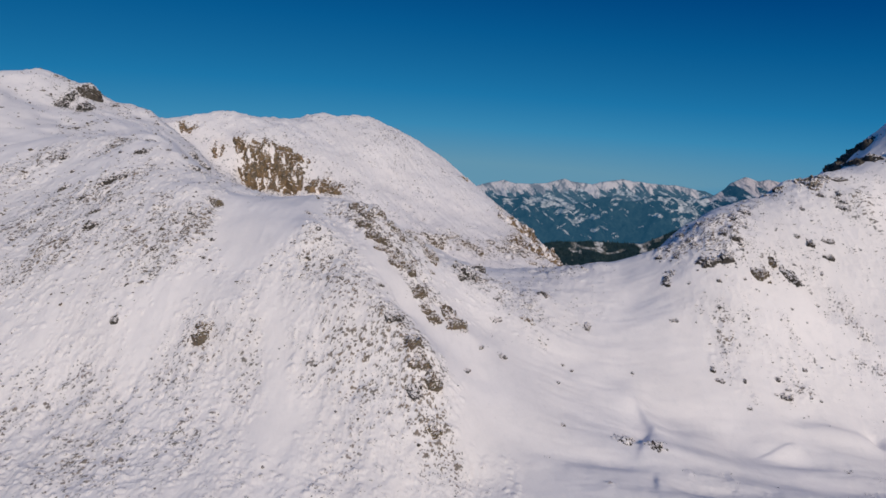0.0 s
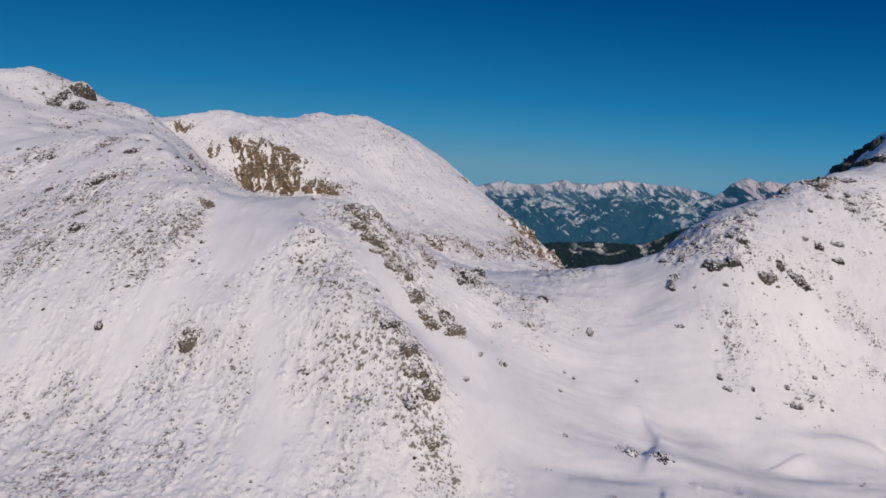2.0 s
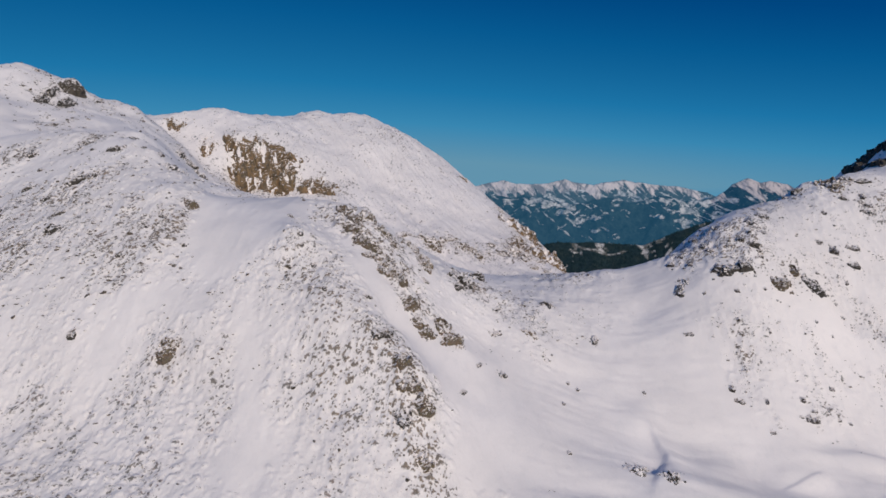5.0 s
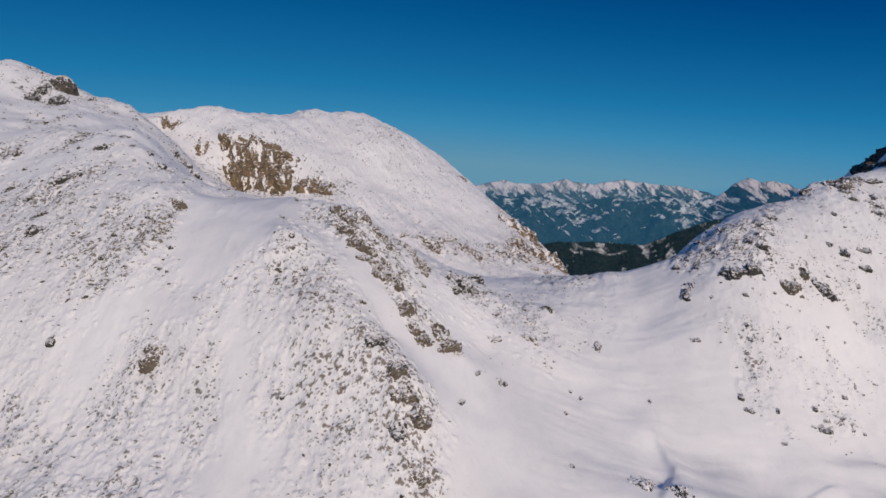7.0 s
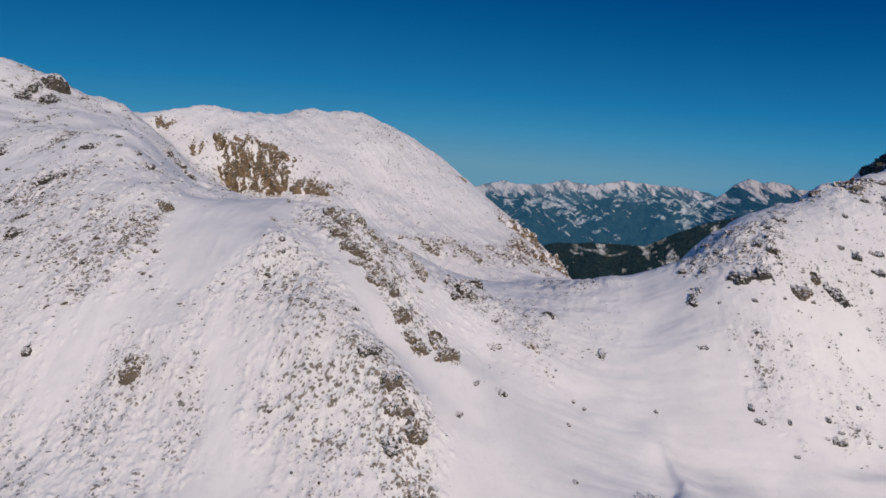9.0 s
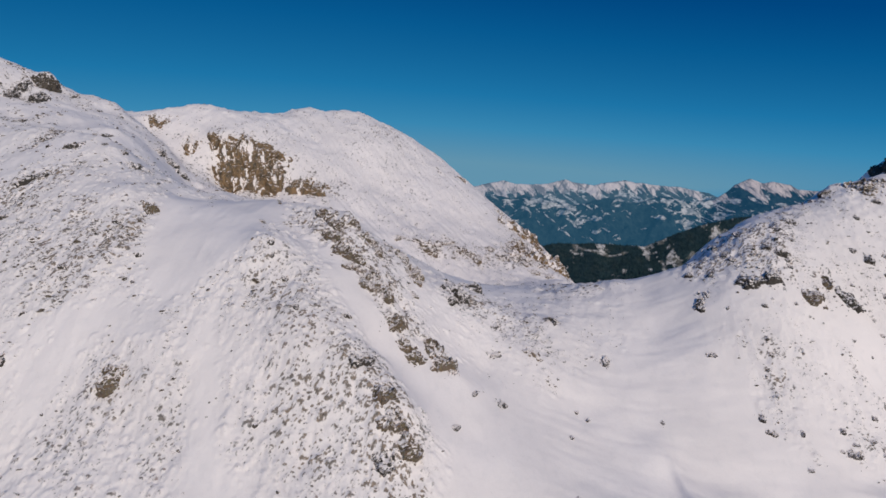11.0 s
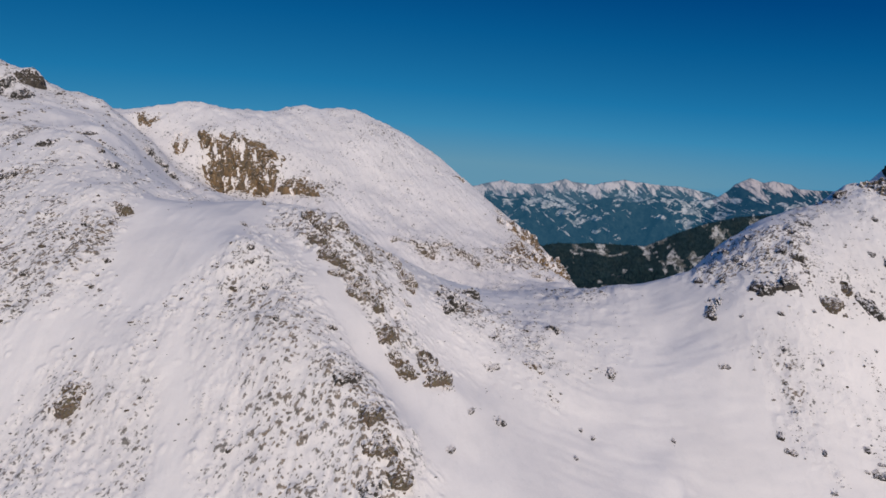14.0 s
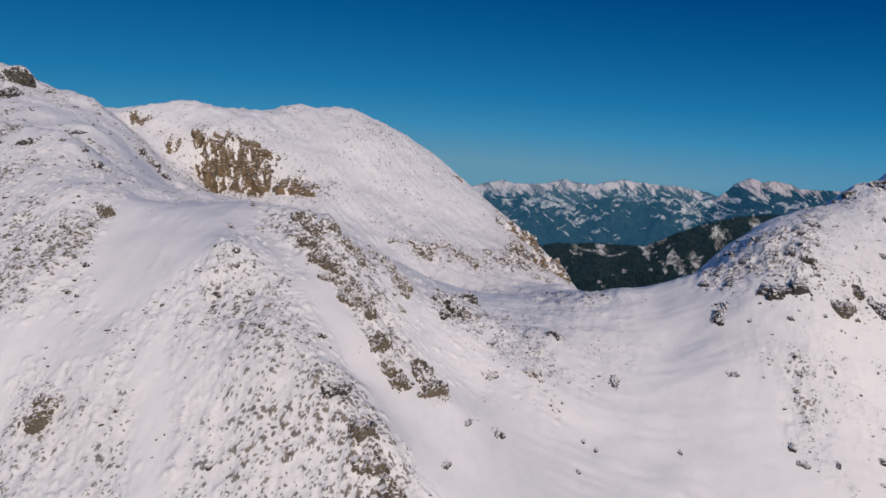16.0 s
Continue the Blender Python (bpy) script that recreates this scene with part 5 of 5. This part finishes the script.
crag("rock_outcrop", "brown snow-dusted rocks on the dome's nose", 86, 823, 9.9, 6.8, 2.5, 461, RIB, 0, 2.0, 0.46, 40, 0.7)
crag("rock_outcrop", "brown snow-dusted rocks on the dome's nose", 96, 821, 9.9, 8.5, 3.2, 462, RIB, 0, 2.5, 0.46, 40, 0.7)
crag("rock_outcrop", "brown snow-dusted rocks on the dome's nose", 105, 808, 9.7, 8.3, 3.1, 463, RIB, 0, 2.4, 0.46, 40, 0.7)
crag("rock_outcrop", "brown snow-dusted rocks on the dome's nose", 114, 794, 8.2, 11.5, 4.3, 464, RIB, 0, 3.4, 0.46, 40, 0.7)
crag("rock_outcrop", "brown snow-dusted rocks on the dome's nose", 121, 774, 8.0, 11.2, 4.2, 465, RIB, 0, 3.3, 0.46, 40, 0.7)
crag("rock_outcrop", "brown snow-dusted rocks on the dome's nose", 119, 714, 6.2, 11.8, 4.4, 466, RIB, 0, 3.4, 0.46, 40, 0.7)
crag("rock_outcrop", "brown snow-dusted rocks on the dome's nose", 101, 735, 8.8, 9.1, 3.4, 467, RIB, 0, 2.6, 0.46, 40, 0.7)
crag("rock_outcrop", "brown snow-dusted rocks on the dome's nose", 105, 700, 7.2, 8.7, 3.2, 468, RIB, 0, 2.5, 0.46, 40, 0.7)
crag("rock_outcrop", "brown snow-dusted rocks on the dome's nose", 92, 764, 9.2, 7.8, 2.9, 469, RIB, 0, 2.3, 0.46, 40, 0.7)
crag("rock_outcrop", "brown snow-dusted rocks on the dome's nose", 79, 717, 7.3, 8.8, 3.3, 470, RIB, 0, 2.6, 0.46, 40, 0.7)
crag("rock_outcrop", "brown snow-dusted rocks on the dome's nose", 91, 707, 7.3, 7.3, 2.7, 471, RIB, 0, 2.1, 0.46, 40, 0.7)
crag("rock_outcrop", "brown snow-dusted rocks on the dome's nose", 110, 682, 7.0, 7.0, 2.6, 472, RIB, 0, 2.1, 0.46, 40, 0.7)
crag("rock_outcrop", "brown snow-dusted rocks on the dome's nose", 97, 684, 7.0, 7.0, 2.6, 473, RIB, 0, 2.1, 0.46, 40, 0.7)
crag("rock_outcrop", "brown rocky nose at the dome's foot", 106, 735, 30.2, 36.2, 11, 25, CLIFF, 0, 5, 0.22, 80, 0.64)
crag("rock_outcrop", "brown rocks on the dome's edge", 94, 800, 20.0, 27.9, 9, 45, CLIFF, 0, 5, 0.3, 60, 0.64)
crag("rock_outcrop", "brown broken rocks low on the dome's nose", 120, 738, 22.4, 27.3, 10, 56, CLIFF, 0, 4, 0.25, 60, 0.64)
crag("rock_outcrop", "snow-streaked rocks on the dome's nose", 99, 729, 23.5, 27.0, 9, 57, CLIFF, 0, 4, 0.34, 60, 0.64)
crag("rock_outcrop", "brown rocks along the dome's skyline", 101, 812, 13.1, 28.3, 8, 58, CLIFF, -35, 4, 0.3, 54, 0.64)
crag("rock_outcrop", "small rock on the dome's skyline", 30, 858, 7.7, 7.1, 5, 46, CLIFF, 0, 4, 0.3, 54, 0.64)
# summit crags: dark by rock colour, which stands in for the shadow on them
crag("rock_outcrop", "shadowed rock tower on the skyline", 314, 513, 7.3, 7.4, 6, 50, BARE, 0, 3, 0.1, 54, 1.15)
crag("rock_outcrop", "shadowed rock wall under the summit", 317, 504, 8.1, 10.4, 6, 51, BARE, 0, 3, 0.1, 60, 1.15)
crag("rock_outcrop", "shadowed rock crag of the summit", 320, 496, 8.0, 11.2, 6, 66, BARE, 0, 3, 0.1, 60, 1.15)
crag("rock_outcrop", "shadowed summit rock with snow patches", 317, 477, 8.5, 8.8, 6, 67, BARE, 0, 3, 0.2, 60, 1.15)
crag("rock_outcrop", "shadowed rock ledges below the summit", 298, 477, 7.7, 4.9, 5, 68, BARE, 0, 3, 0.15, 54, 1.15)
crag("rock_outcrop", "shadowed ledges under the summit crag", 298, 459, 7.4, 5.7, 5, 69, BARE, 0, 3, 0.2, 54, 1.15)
crag("rock_outcrop", "dark ledges between summit snow patches", 305, 451, 8.9, 6.5, 5, 70, DARK, 0, 3, 0.35, 54, 0.64)

# ---- scattered stones ----
def scree(name, label, x0, x1, y0, y1, count, small, large, seed, power=2.0):
    """Stones scattered where the ground is stony, half sunk in the snow, joined into one mesh."""
    rnd = np.random.RandomState(seed)
    x, y = rnd.uniform(x0, x1, count * 14), rnd.uniform(y0, y1, count * 14)
    want = stony(x, y) ** power * (0.06 + 1.9 * step(fractal(x / 3.6, y / 5.0, 3), 0.50, 0.68))
    keep = np.flatnonzero(rnd.rand(len(x)) < want * 0.42)[:count]
    x, y = x[keep], y[keep]
    size = small * (large / small) ** (rnd.rand(len(x)) ** 2.6)
    z = height(x, y)
    m = len(x)
    pts = ICO[None] * rnd.uniform(0.5, 1.4, (m, 12, 1)) * size[:, None, None] * rnd.uniform(0.45, 1.0, (m, 1, 3)) * np.array([1.7, 0.95, 0.95])
    spin = rnd.normal(0.5, 0.6, m)
    cs, sn = np.cos(spin)[:, None], np.sin(spin)[:, None]
    pts = np.stack([pts[..., 0] * cs - pts[..., 1] * sn, pts[..., 0] * sn + pts[..., 1] * cs, pts[..., 2] * 0.75], -1)
    pts += np.stack([x, y, z - 0.05 * size], -1)[:, None, :]
    faces = (ICO_FACES[None] + 12 * np.arange(m)[:, None, None]).reshape(-1, 3)
    ob = new(name, mesh_from(name, pts.reshape(-1, 3), faces, SCREE, smooth=False))
    return tagged(ob, label, name.replace("_", " "), kind="stuff")


scree("scree", "dark stones and tufts breaking through thin snow", -330, 20, 185, 430, 5000, 0.15, 0.75, 3, 1.4)
scree("scree", "sparse dark stones on the snowy slope", 20, 300, 250, 470, 9000, 0.2, 0.85, 4, 1.5)
scree("scree", "small dark stones on the far snowy dome", -420, 150, 560, 930, 9000, 0.3, 0.95, 5)
scree("scree", "dark stones along the high snowy shoulder", -440, -120, 420, 690, 6000, 0.3, 1.4, 6)
scree("boulder_field", "dark angular boulders in clusters on the snowy shoulder", -340, -60, 280, 430, 2000, 0.4, 1.3, 23, 1.4)
scree("boulder_field", "large dark boulders below the snowy skyline", -430, -150, 420, 680, 800, 0.7, 2.1, 24, 1.4)


# ---- boulders that stand out singly ----
BOULDER = make_rock("dark_boulder_rock", 0.66, 1.3, 0.7)
BOULDERS = [boulder_mesh(k, BOULDER) for k in range(9)]


def boulders(x0, x1, y0, y1, count, small, large, seed, label, group):
    """Single boulders where the ground is stony."""
    rnd = np.random.RandomState(seed)
    x, y = rnd.uniform(x0, x1, count * 90), rnd.uniform(y0, y1, count * 90)
    keep = np.flatnonzero(rnd.rand(len(x)) < 1.6 * stony(x, y) ** 2 * step(fractal(x / 11, y / 15, 3), 0.54, 0.68))[:count]
    z = height(x[keep], y[keep])
    for px, py, pz in zip(x[keep], y[keep], z):
        s = small * (large / small) ** (rnd.rand() ** 2)
        ob = new("boulder", BOULDERS[rnd.randint(9)])
        k = s * rnd.uniform(0.75, 1.3, 3)
        ob.matrix_world = pose(px, py, pz + 0.12 * s, rnd.uniform(-25, 25), rnd.uniform(-25, 25), rnd.uniform(0, 360)) @ Matrix.Diagonal((k[0], k[1], 0.75 * k[2], 1))
        tagged(ob, label, "boulder", group)


boulders(-260, 15, 200, 420, 180, 0.4, 1.2, 21, "dark weathered boulder half buried in thin snow", "boulders on the spur")
boulders(20, 290, 270, 450, 110, 0.45, 1.15, 22, "dark boulder lying alone in smooth snow", "boulders in the bowl")
